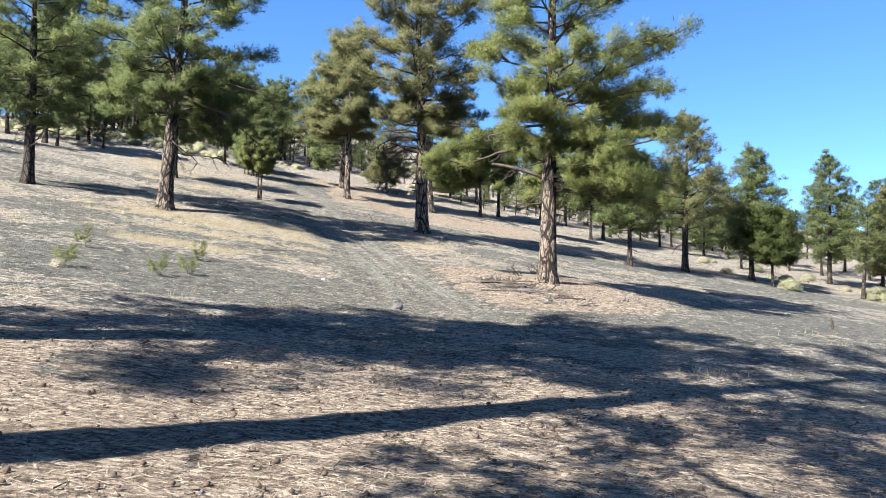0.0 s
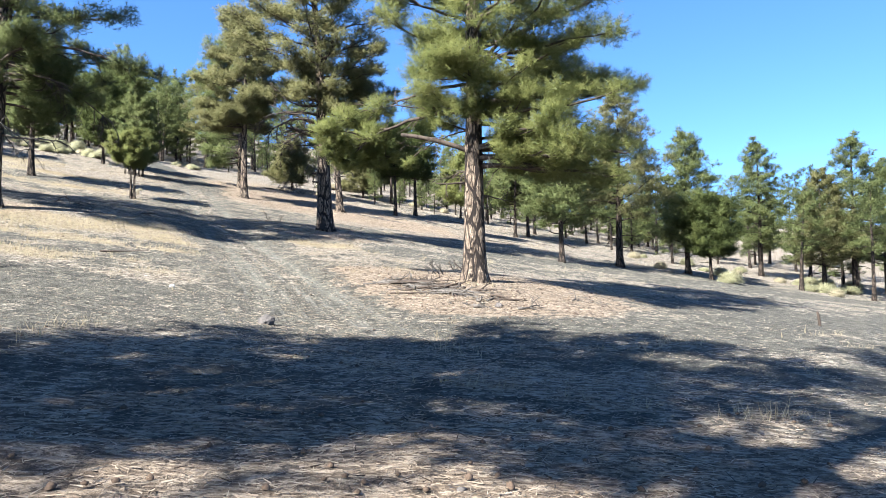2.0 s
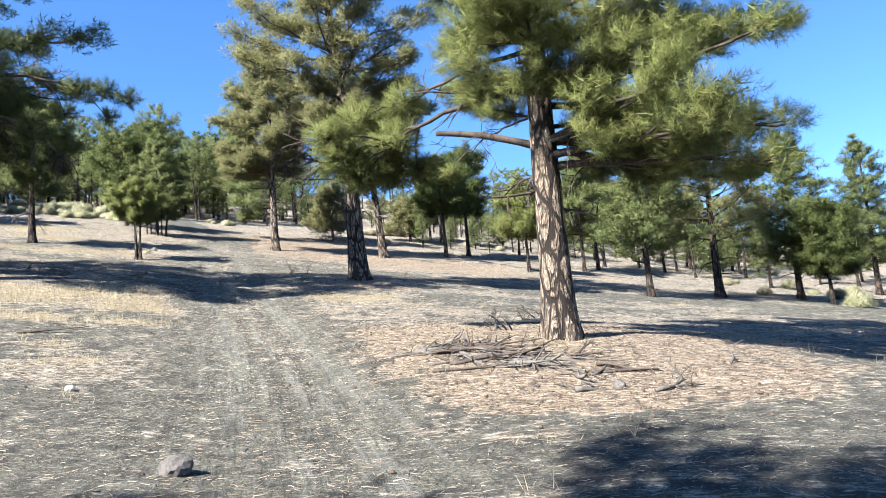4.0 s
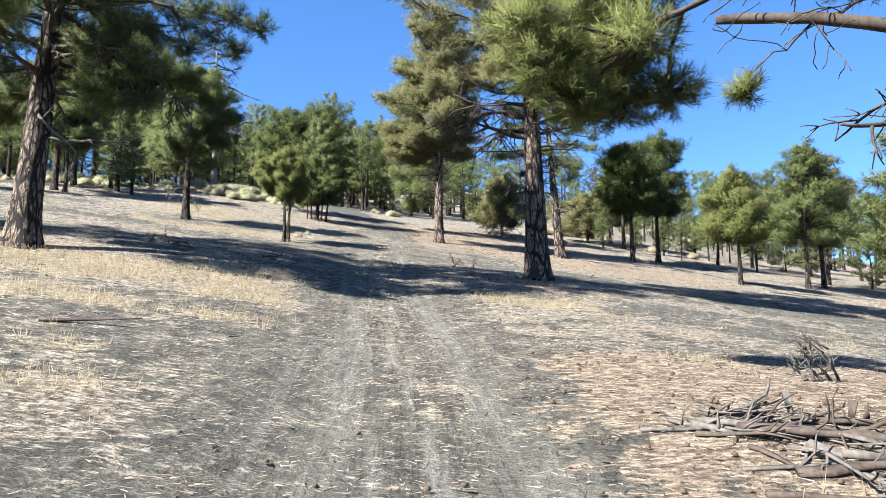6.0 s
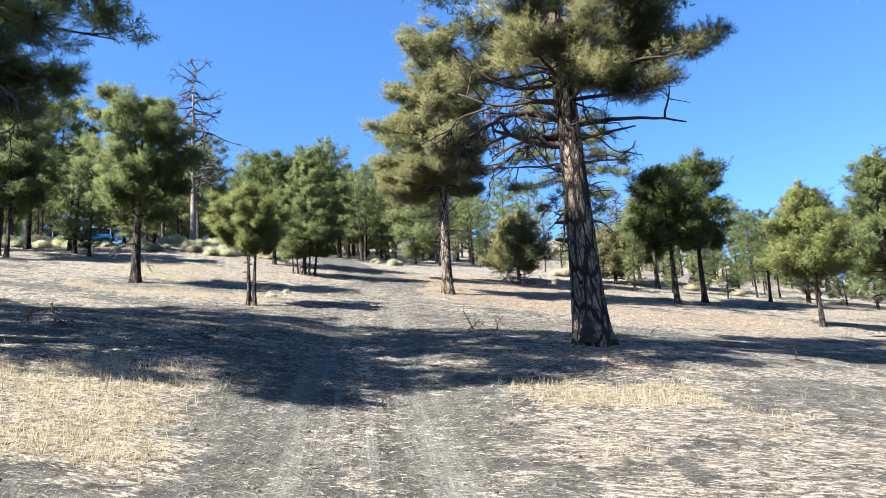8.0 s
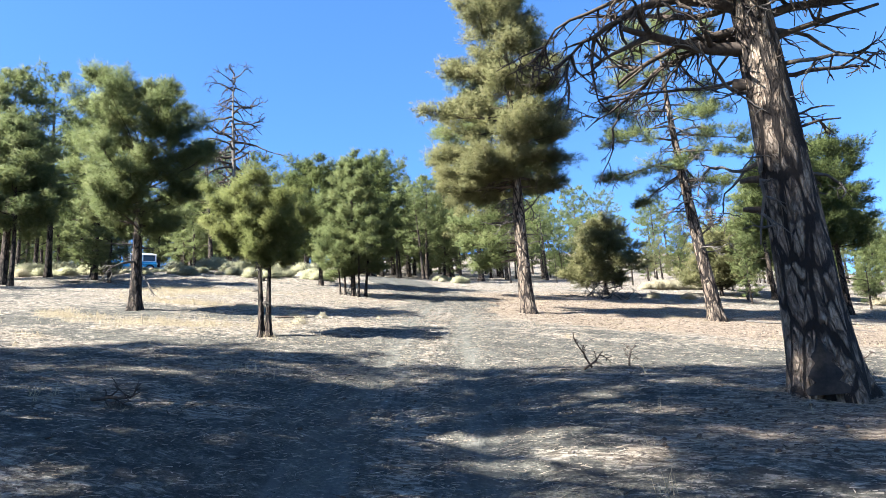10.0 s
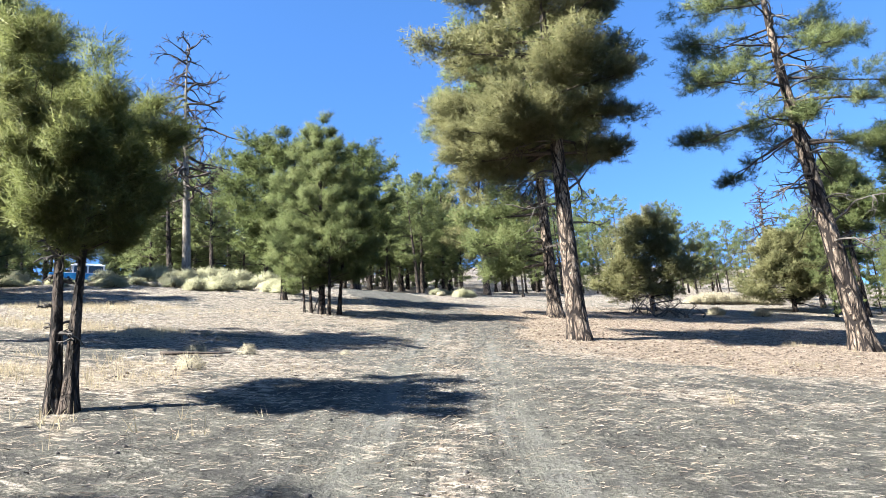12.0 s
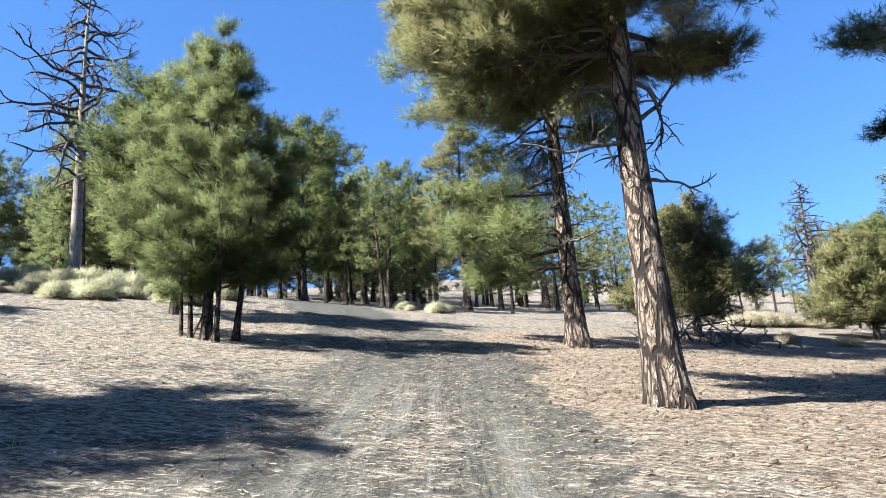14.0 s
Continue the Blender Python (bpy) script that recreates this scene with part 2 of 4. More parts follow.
def value_noise(x, y, seed):
    ix, iy = np.floor(x), np.floor(y)
    fx, fy = x - ix, y - iy
    fx, fy = fx * fx * (3 - 2 * fx), fy * fy * (3 - 2 * fy)
    a, b = cell(ix, iy, seed), cell(ix + 1, iy, seed)
    c, d = cell(ix, iy + 1, seed), cell(ix + 1, iy + 1, seed)
    return (a + (b - a) * fx) * (1 - fy) + (c + (d - c) * fx) * fy


def fbm(x, y, seed, octaves=4):
    total, size = 0.0, 0.5
    for k in range(octaves):
        total = total + size * value_noise(x * 2 ** k, y * 2 ** k, seed + k)
        size *= 0.5
    return total / (1 - 0.5 ** octaves)


TRACK = [(-0.5, -30), (0, 1), (0.4, 5), (1.1, 11), (1.2, 16), (0.5, 19.5), (-0.2, 22.5), (-1.4, 27.5), (-3.0, 33), (-4.6, 37.8), (-6.3, 43.2),
         (-7.9, 49), (-9.4, 54.5), (-11.2, 61.5), (-12.4, 66.4), (-14.4, 70.4), (-16.8, 74.4), (-20.4, 81), (-25, 89), (-33, 98), (-50, 108)]
CROSSING = [(-60, 12), (-24, 17), (-8, 20.5), (2, 23), (12, 27), (26, 35), (60, 50)]
SPUR = [(-7.4, 47), (-5.5, 51), (-2.0, 51.5), (4, 48), (14, 46.5), (40, 52)]


def along(line, x, y):
    """Distance from a polyline and the signed side."""
    best = np.full(np.shape(x), 1e9)
    side = np.zeros(np.shape(x))
    for (ax, ay), (bx, by) in zip(line, line[1:]):
        dx, dy = bx - ax, by - ay
        s = np.clip(((x - ax) * dx + (y - ay) * dy) / (dx * dx + dy * dy), 0, 1)
        d = np.hypot(x - ax - s * dx, y - ay - s * dy)
        near = d < best
        side = np.where(near, np.sign((x - ax) * dy - (y - ay) * dx), side)
        best = np.minimum(best, d)
    return best, side


def step(a, b, v):
    s = np.clip((v - a) / (b - a), 0, 1)
    return s * s * (3 - 2 * s)


MOUNDS = [(4, 28.5, 0.32, 3.5), (-0.5, 45.5, 0.3, 3.5), (-32, 79, 0.6, 9), (-8.2, 54, 0.2, 3.5), (-60, 104, 1.0, 9), (0.6, 104, 0.5, 12), (-12, 39.5, 0.3, 4),
          (-23, 97, -0.35, 8), (-2.2, 22.6, -0.3, 4), (11.7, 23.3, 0.2, 4), (0, 0.5, 0.2, 3)]
HILL = (5.0363, -4.3626, 8.4533, 0.309, -1.9732, 1.7236, -2.0971, -0.5658, 0.9508, 1.2207, 1.994, 0.7853)


def height(x, y):
    x, y = np.asarray(x, float), np.asarray(y, float)
    u, v = 35 / 30 * np.tanh(x / 35), 60 / 50 * np.tanh((y - 50) / 60)
    terms = (1, u, v, u * u, u * v, v * v, u ** 3, u * u * v, u * v * v, v ** 3, v ** 4, u * v ** 3)
    z = sum(c * q for c, q in zip(HILL, terms))
    for mx, my, a, s in MOUNDS:
        z = z + a * np.exp(-((x - mx) ** 2 + (y - my) ** 2) / (2 * s * s))
    # The slope goes on up behind the clearing.
    z = z + 18 * step(105, 235, y) * (1 - 0.75 * step(5, 60, x))
    d, _ = along(TRACK, x, y)
    z = z - 0.16 * np.exp(-(d / 1.7) ** 2) * step(16, 24, y) * (1 - step(42, 50, y))
    z = z - 0.05 * np.exp(-((d - 0.78) / 0.2) ** 2) * step(20, 26, y)
    z = z + 0.10 * (fbm(x / 2.2, y / 2.2, 3) - 0.5) * step(0.5, 2.5, d) + 0.10 * (fbm(x / 0.8, y / 0.7, 9, 3) - 0.5)
    return z


def ground_z(x, y):
    return float(height(np.array([x]), np.array([y]))[0])


GRASS_SPOTS = [(-9.5, 35.5, 2.4, 1.2), (-7.2, 37.0, 1.6, 1.1), (-6.2, 34.3, 1.5, 1.6), (-13, 34, 4, 1.4), (-0.6, 39.2, 1.6, 1.0), (-1.6, 39.0, 0.9, 0.9), (-17.5, 51.2, 4, 1.2),
               (-9, 27, 4, 1.0), (-8, 31, 4, 0.8), (-20, 58, 4, 1.2), (-24, 63, 5, 2)]
DUFF_SPOTS = [(2.7, 25.0, 2.0), (4.3, 24.6, 2.0), (2.4, 26.2, 2.4), (3.9, 25.3, 2.4), (1.6, 29.5, 2.2), (6, 26, 2.5), (4, 28, 4.2), (2.2, 28.5, 2.5), (6.5, 31, 3), (-6, 64, 5), (-3, 61, 4), (-2, 67, 6), (-8, 69, 4), (-10.5, 73, 3), (-1.5, 43, 2.5), (-13, 36, 2.5), (4, 60, 6), (-5, 78, 6), (-3, 8, 6), (4, 8, 6)]


def masks(x, y):
    d, _ = along(TRACK, x, y)
    d = d + 1.4 * (fbm(x / 1.8, y / 1.8, 21) - 0.5)
    road = (1 - step(1.5, 2.5, d)) * step(16, 21, y)
    s, _ = along(SPUR, x, y)
    s = s + 1.6 * (fbm(x / 2.2, y / 2.2, 41) - 0.5)
    road = np.maximum(road, 0.85 * (1 - step(1.5, 2.8, s)))
    duff = sum(np.exp(-((x - a) ** 2 + (y - b) ** 2) / (2 * (0.62 * r) ** 2)) for a, b, r in DUFF_SPOTS)
    grass = sum(np.exp(-(((x - a) / r) ** 2 + ((y - b) / q) ** 2)) for a, b, r, q in GRASS_SPOTS)
    rag = fbm(x / 1.1, y / 0.8, 61, 5) - 0.5
    duff = step(0.15, 0.85, duff + 1.3 * rag)
    c, _ = along(CROSSING, x, y)
    c = c + 3.0 * (fbm(x / 3.0, y / 2.0, 31) - 0.5)
    road = np.maximum(road, (1 - step(2.4, 4.2, c)) * (1 - 0.85 * duff))
    grass = 0.9 * step(0.25, 0.85, grass + 1.8 * rag) * (1 - road)
    patch = fbm(x / 4.0, y / 1.6, 51, 5)
    straw = 0.40 + 1.3 * (patch - 0.5) + 0.45 * duff + 0.5 * grass + 0.25 * step(30, 60, np.abs(x)) + 0.2 * step(70, 110, y) + 0.28 * step(52, 60, y)
    straw = straw * (1 - (0.66 + 0.26 * step(58, 66, y)) * road) + 0.05 - 0.12 * road * step(58, 66, y)
    rut, _ = along(TRACK, x, y)
    straw = straw + 0.25 * np.exp(-(rut / 0.35) ** 2) * road * step(24, 32, y)
    rut = np.exp(-((np.abs(rut - 0.78)) / 0.22) ** 2) * step(22, 27, y) * (0.5 + fbm(x / 0.9, y / 2.5, 71))
    centre, side = along(TRACK, x, y)
    return np.clip(road, 0, 1), np.clip(straw, 0, 1), duff, grass, np.clip(rut, 0, 1), np.clip(centre * side, -12, 12), (1 - step(1.2, 2.3, centre + 1.2 * (fbm(x / 1.5, y / 1.5, 81) - 0.5))) * step(60, 66, y)


def graded(lo, hi, fine, reach_lo, reach_hi):
    """Coordinates that are evenly fine from lo to hi and widen out to the reaches."""
    mid = list(np.arange(lo, hi + fine / 2, fine))
    left, right, stepsize = [], [], fine
    v = lo
    while v > reach_lo:
        stepsize *= 1.14
        v -= stepsize
        left.append(v)
    v, stepsize = mid[-1], fine
    while v < reach_hi:
        stepsize *= 1.14
        v += stepsize
        right.append(v)
    return np.array(left[::-1] + mid + right)


def sheet():
    xs, ys = graded(-22, 20, 0.3, -3000, 3000), graded(2, 80, 0.3, -1500, 4000)
    gx, gy = np.meshgrid(xs, ys)
    x, y = gx.ravel(), gy.ravel()
    z = height(x, y)
    nx, ny = len(xs), len(ys)
    i = np.arange(nx * (ny - 1)).reshape(ny - 1, nx)[:, :-1].ravel()
    quads = np.stack([i, i + 1, i + 1 + nx, i + nx], 1)
    me = bpy.data.meshes.new("ground")
    me.vertices.add(len(x))
    me.vertices.foreach_set("co", np.stack([x, y, z], 1).ravel())
    me.loops.add(quads.size)
    me.loops.foreach_set("vertex_index", quads.ravel())
    me.polygons.add(len(quads))
    me.polygons.foreach_set("loop_start", np.arange(0, quads.size, 4))
    me.polygons.foreach_set("use_smooth", np.ones(len(quads), bool))
    me.update(calc_edges=True)
    for name, values in zip(("road", "straw", "duff", "grass", "rut", "offset", "loose"), masks(x, y)):
        me.attributes.new(name, "FLOAT", "POINT").data.foreach_set("value", np.asarray(values, np.float32))
    me.materials.append(GROUND)
    return tagged(new("ground", me), "grey volcanic cinder ground with pale straw litter", "ground", kind="structure")


ground = sheet()


# ---- mesh helpers ----
class Form:
    """Collects vertices and faces for one mesh."""

    def __init__(self):
        self.v, self.f, self.n = [], [], 0

    def add(self, verts, faces):
        self.v.append(np.asarray(verts, float))
        self.f.extend([tuple(i + self.n for i in face) for face in faces])
        self.n += len(verts)

    def tube(self, points, radii, sides=6, rough=0.0, rng=None):
        p, r = np.asarray(points, float), np.asarray(radii, float)
        along_dir = np.gradient(p, axis=0)
        along_dir /= np.linalg.norm(along_dir, axis=1)[:, None] + 1e-9
        ref = np.where(np.abs(along_dir[:, 2:3]) > 0.9, np.array([[1.0, 0, 0]]), np.array([[0, 0, 1.0]]))
        a = np.cross(along_dir, ref)
        a /= np.linalg.norm(a, axis=1)[:, None]
        b = np.cross(along_dir, a)
        ang = np.linspace(0, 2 * np.pi, sides, endpoint=False)
        rr = np.repeat(r[:, None], sides, 1)
        if rough:
            rr = rr * (1 + rough * (rng.random(rr.shape) - 0.5))
        ring = p[:, None] + rr[..., None] * (np.cos(ang)[None, :, None] * a[:, None] + np.sin(ang)[None, :, None] * b[:, None])
        n = len(p)
        faces = [(i * sides + k, i * sides + (k + 1) % sides, (i + 1) * sides + (k + 1) % sides, (i + 1) * sides + k) for i in range(n - 1) for k in range(sides)]
        faces += [tuple(range(sides))[::-1], tuple(range((n - 1) * sides, n * sides))]
        self.add(ring.reshape(-1, 3), faces)

    def mesh(self, name, mat, smooth=True):
        me = bpy.data.meshes.new(name)
        me.from_pydata(np.concatenate(self.v).tolist(), [], self.f)
        me.polygons.foreach_set("use_smooth", np.full(len(me.polygons), smooth))
        me.materials.append(mat)
        me.update()
        return me


def blades(name, centre, direction, length, width, mat, rng, facing=None):
    """One mesh of thin pointed blades, one triangle each."""
    n = len(centre)
    side = np.cross(direction, rng.normal(size=(n, 3)))
    side /= np.linalg.norm(side, axis=1)[:, None] + 1e-9
    half = side * (0.5 * np.broadcast_to(width, (n,)))[:, None]
    tip = centre + direction * np.broadcast_to(length, (n,))[:, None]
    co = np.stack([centre - half, centre + half, tip], 1).reshape(-1, 3)
    me = bpy.data.meshes.new(name)
    me.vertices.add(3 * n)
    me.vertices.foreach_set("co", co.ravel())
    me.loops.add(3 * n)
    me.loops.foreach_set("vertex_index", np.arange(3 * n))
    me.polygons.add(n)
    me.polygons.foreach_set("loop_start", np.arange(0, 3 * n, 3))
    me.materials.append(mat)
    if facing is not None:
        # Soft shading over each clump of needles.
        me.attributes.new("custom_normal", "FLOAT_VECTOR", "POINT").data.foreach_set("vector", np.repeat(facing.astype(np.float32), 3, 0).ravel())
    me.update(calc_edges=True)
    return me


def unit(v):
    return v / (np.linalg.norm(v, axis=-1, keepdims=True) + 1e-9)


def part(name, me, parent, label=""):
    ob = new(name, me)
    ob.parent = parent
    return tagged(ob, label)


def crooked(form, rng, start, direction, length, radius, depth, droop=0.1, kink=0.35, sides=5, ends=None, tip=0.22):
    """A crooked bare branch with smaller ones on it."""
    n = max(4, int(4 + length * 2.5))
    pts, d = [np.array(start, float)], unit(np.array(direction, float))
    for k in range(n):
        d = unit(d + kink * rng.normal(size=3) * np.array([1, 1, 0.8]) + np.array([0, 0, -droop]))
        pts.append(pts[-1] + d * length / n)
    pts = np.array(pts)
    form.tube(pts, np.linspace(radius, max(radius * tip, 0.006), n + 1), sides, 0.25, rng)
    if ends is not None:
        ends.append((pts[-1], d))
    if depth:
        for k in range(rng.integers(3, 6)):
            i = int(rng.integers(max(1, n // 4), n))
            out = unit(unit(pts[i] - pts[i - 1]) * 0.8 + 0.8 * rng.normal(size=3))
            crooked(form, rng, pts[i], out, length * rng.uniform(0.25, 0.5), max(radius * 0.45, 0.008), depth - 1, droop, kink, max(3, sides - 1), ends)
    return pts


# ---- trees ----
def crown_form(u, shape):
    if shape == "cone":
        return min(1.0, u * 6 + 0.45) * (1 - u) ** 0.75 + 0.06
    if shape == "round":
        return math.sin(math.pi * (0.14 + 0.82 * u)) ** 0.8
    return min(1.0, 0.55 + 1.8 * u) * (1 - u ** 2.4) ** 0.6 + 0.05


def stem(form, rng, h, r, lean, x0=0.0, y0=0.0, sides=14, rings=30, rough=0.0, bow=0.0):
    """A tapered trunk; gives its axis as a function of the height."""
    ph = rng.uniform(0, 6.28)

    def axis(z):
        s = z / h
        return np.array([x0 + lean[0] * z + bow * math.sin(3 * s + ph) * s, y0 + lean[1] * z + bow * math.cos(2.4 * s + ph) * s, z])

    def radius(z):
        s = max(0.0, 1 - z / h)
        return r * (s ** 0.85 + 0.02) * (1 + 0.38 * math.exp(-z / (1.3 * r + 0.05)))

    zs = np.concatenate([[-0.35], np.linspace(0, 1, rings) ** 1.25 * h])
    ang = np.linspace(0, 2 * np.pi, sides, endpoint=False)
    verts = []
    for z in zs:
        c, rr = axis(z), radius(max(z, 0))
        ridge = 1 + rough * (fbm(np.cos(ang) * 2.6 + 7 + ph, np.sin(ang) * 2.6 + z * 0.55, 5, 3) - 0.5) * 2
        flare = 1 + 0.16 * math.exp(-max(z, 0) / 0.35) * np.sin(ang * 5 + ph)
        verts.append(np.stack([c[0] + rr * ridge * flare * np.cos(ang), c[1] + rr * ridge * flare * np.sin(ang), np.full(sides, z)], 1))
    n = len(zs)
    faces = [(i * sides + k, i * sides + (k + 1) % sides, (i + 1) * sides + (k + 1) % sides, (i + 1) * sides + k) for i in range(n - 1) for k in range(sides)]
    faces.append(tuple(range((n - 1) * sides, n * sides)))
    form.add(np.concatenate(verts), faces)
    return axis, radius


def pine(x, y, h, r, base, spread, seed, label, shape="old", limbs=42, clumps=7, tufts=32, needles=14, blade=(0.19, 0.018), clump=0.56,
         mat=None, bark=None, lean=(0, 0), stems=((0, 0, 1.0),), dead=(0, 0, 0), side=(0, 0.0), limb_parts=True, rise=0.25, bow=0.15, extra=(), flat=0.58, bare=(), boughs=(), near=0.0, fill=(9, 0.12)):
    """A pine with its trunk, its limbs and a crown of needle tufts."""
    rng = np.random.default_rng(seed)
    h = max(0.6 * h, h - 0.45 * clump - 0.2)
    mat, bark = mat or NEEDLE, bark or BARK
    root = new("pine_tree")
    root.location = (x, y, ground_z(x, y) - 0.03)
    tagged(root, label, "pine tree", "pines of the forest")
    fine = limb_parts
    many_inner, wide_inner = (70, 0.040) if fine else fill
    centres, ways, inner, reach = [], [], [], []
    joined = Form()
    axes = []
    for sx, sy, k in stems:
        f = Form()
        tilt = (lean[0] + sx * 0.12, lean[1] + sy * 0.12)
        ax = stem(f, rng, h * k, r * k, tilt, sx, sy, 24 if fine else 8, 60 if fine else 12, 0.11 if fine else 0.05, bow)
        axes.append((*ax, h * k))
        if fine or len(stems) > 1:
            part("trunk", f.mesh("trunk", bark), root)
        else:
            joined.add(np.concatenate(f.v), f.f)

    def limb(z, az, length, up, axis, rad):
        start = axis(z)
        out = np.array([math.cos(az), math.sin(az), 0])
        per = np.array([-out[1], out[0], 0])
        many = 8 if fine else 5
        s = np.linspace(0, 1, many)
        sway = rng.normal() * 0.12
        line = start + np.outer(s * length, out) + np.outer(length * (sway * s * s + 0.03 * rng.normal(size=many) * s), per)
        line[:, 2] += length * (up * s - 0.5 * max(0.0, 0.55 - up) * s * s + 0.16 * s ** 3 + 0.02 * rng.normal(size=many) * s)
        thick = min(0.30 * rad, 0.016 + 0.017 * length) * (1.1 if fine else 1.3)
        wood = Form() if fine else joined
        wood.tube(line, thick * (1 - 0.85 * s), 6 if fine else 3)
        count = max(2, int(round(clumps * min(1.2, 0.35 + length / spread * 0.8))))
        for k in range(count):
            q = rng.uniform(0.32, 1.0) if k else 1.0
            i = q * (many - 1)
            at = line[int(i)] * (1 - i % 1) + line[min(many - 1, int(i) + 1)] * (i % 1)
            spot = at + per * rng.uniform(-1, 1) * 0.42 * length * (1.25 - q) + out * 0.1 + np.array([0, 0, rng.uniform(-0.10, 0.26) * min(1, length / 2)])
            if fine and k % 2 == 0:
                j = max(0, int(i) - 1)
                wood.tube(np.array([line[j], (line[j] + spot) / 2 + [0, 0, -0.05], spot]), [thick * 0.4, thick * 0.28, 0.006], 4)
            size = clump * rng.uniform(0.7, 1.25) * min(1.0, 0.45 + length / spread)
            off = unit(rng.normal(size=(tufts, 3))) * (rng.random((tufts, 1)) ** 0.42) * np.array([1, 1, flat]) * size
            centres.append(spot + off)
            ways.append(unit(off / size + 0.35 * out + np.array([0, 0, 0.45])))
            deep_spots = unit(rng.normal(size=(many_inner, 3))) * rng.random((many_inner, 1)) ** 0.5 * np.array([1, 1, flat]) * size
            inner.append(spot + deep_spots * (0.66 if fine else 0.72))
            reach.append(np.full(len(deep_spots), size))
        if fine:
            part("limb", wood.mesh("limb", LIMB_WOOD), root)

    for number, (axis, radius, top) in enumerate(axes):
        share = 1.0 if len(axes) == 1 else 0.55 if number == 0 else 0.45 / (len(axes) - 1)
        per_stem = max(3, int(limbs * share))
        for k in range(per_stem):
            u = ((k + rng.uniform(0.1, 0.9)) / per_stem)
            z = base + (top * 0.985 - base) * u
            az = k * 2.39996 + rng.uniform(-0.5, 0.5)
            length = spread * crown_form(u, shape) * rng.uniform(0.72, 1.12) * (1 + side[1] * math.cos(az - side[0])) * (0.7 if number else 1)
            limb(z, az, max(0.3, length), rise + 0.75 * u ** 2 + rng.uniform(-0.12, 0.12), axis, radius(z))
        limb(top * 0.985, rng.uniform(0, 6), 0.35, 1.6, axis, radius(top * 0.93))
    for z, az, length, up in extra:
        limb(z, az, length, up, axes[0][0], axes[0][1](z))
    z0, z1, n = dead
    for k in range(n):
        f = Form() if fine else joined
        z = z0 + (z1 - z0) * (k + rng.uniform(0, 1)) / n
        az = k * 2.4 + rng.uniform(-0.6, 0.6)
        length = min(spread * 0.6, 2.6) * rng.uniform(0.25, 1.0)
        crooked(f, rng, axes[0][0](z), (math.cos(az), math.sin(az), rng.uniform(-0.1, 0.3)), length, 0.02 + 0.014 * length, 2 if fine else 0, 0.06, 0.28)
        if fine:
            part("dead_limb", f.mesh("dead_limb", DEAD_WOOD), root, "bare grey dead limb")
    for z, az, length, thick, up, tip in bare:
        f = Form()
        broken = tip > 0.55
        crooked(f, rng, axes[0][0](z), (math.cos(az), math.sin(az), up), length, thick, 0 if broken or length < 0.7 else 2, 0.0 if broken else 0.02, 0.07 if broken else 0.14, 8, None, tip)
        part("dead_limb", f.mesh("dead_limb", LIMB_WOOD), root, "thick bare dark dead limb")
    near_c, near_w = [], []
    for z, end, sag, thick, puffs in boughs:
        # A long drooping bough whose tufts hang at given places.
        f = Form()
        a, b = axes[0][0](z), np.array(end, float)
        s = np.linspace(0, 1, 14)[:, None]
        line = a + (b - a) * s + np.array([0, 0, sag]) * 4 * s * (1 - s) + rng.normal(size=(14, 3)) * 0.05 * s
        f.tube(line, thick * (1 - 0.8 * s[:, 0]), 7, 0.2, rng)
        for px, py, pz, size, many in puffs:
            spot, many = np.array([px, py, pz]), int(1.9 * many)
            j = int(np.clip(np.argmin(np.linalg.norm(line - spot, axis=1)) - 2, 0, 12))
            bend = (line[j] + spot) / 2 + np.array([0, 0, 0.12]) + rng.normal(size=3) * 0.06
            f.tube(np.array([line[j], bend, spot]), [thick * 0.4, thick * 0.3, 0.01], 5)
            off = unit(rng.normal(size=(many, 3))) * (rng.random((many, 1)) ** 0.4) * size * np.array([1, 1, 0.7])
            for q in off[:: 5]:
                f.tube(np.array([spot, spot + q * 0.6 + [0, 0, -0.03], spot + q]), [0.012, 0.009, 0.005], 3)
            near_c.append(spot + off)
            near_w.append(unit(off / size + np.array([0, 0, 0.3])))
            inner.append(spot + off[:14] * 0.5)
            reach.append(np.full(14, size))
        for k in range(5 if puffs else 16):
            j = int(rng.integers(4, 14))
            hang = np.array([0, 0, 0.0 if puffs else -1.2])
            crooked(f, rng, line[j], rng.normal(size=3) * np.array([1, 1, 0.4]) + (b - a) * 0.2 + hang, rng.uniform(0.5, 1.2), thick * (0.25 if puffs else 0.3), 1 if puffs else 2, 0.05, 0.25, 4)
        part("limb" if puffs else "dead_limb", f.mesh("limb", LIMB_WOOD), root)
    if near_c:
        nc, nw = np.repeat(np.concatenate(near_c), 34, 0), np.repeat(np.concatenate(near_w), 34, 0)
        nc = nc + nw * rng.uniform(-0.16, 0.06, (len(nc), 1)) + rng.normal(size=nc.shape) * 0.022
        nf = unit(nw + 0.35 * rng.normal(size=nw.shape))
        nw = unit(nw * 0.8 + rng.normal(size=nw.shape) * 0.55)
        part("needle_sprays", blades("needle_sprays", nc, nw, rng.uniform(0.10, 0.19, len(nc)), rng.uniform(0.007, 0.012, len(nc)), mat, rng, nf), root)
    if joined.n:
        part("trunk", joined.mesh("trunk", bark), root)
    # Needles are fine where one sees them from close by, and fewer and broader high up.
    c, w = np.concatenate(centres), np.concatenate(ways)
    low = c[:, 2] < near
    count = np.where(low, int(2.3 * needles), needles if near == 0 else max(6, needles // 2))
    slim = np.repeat(np.where(low, 0.52, 1.0 if near == 0 else 1.5), count)
    c, w = np.repeat(c, count, 0), np.repeat(w, count, 0)
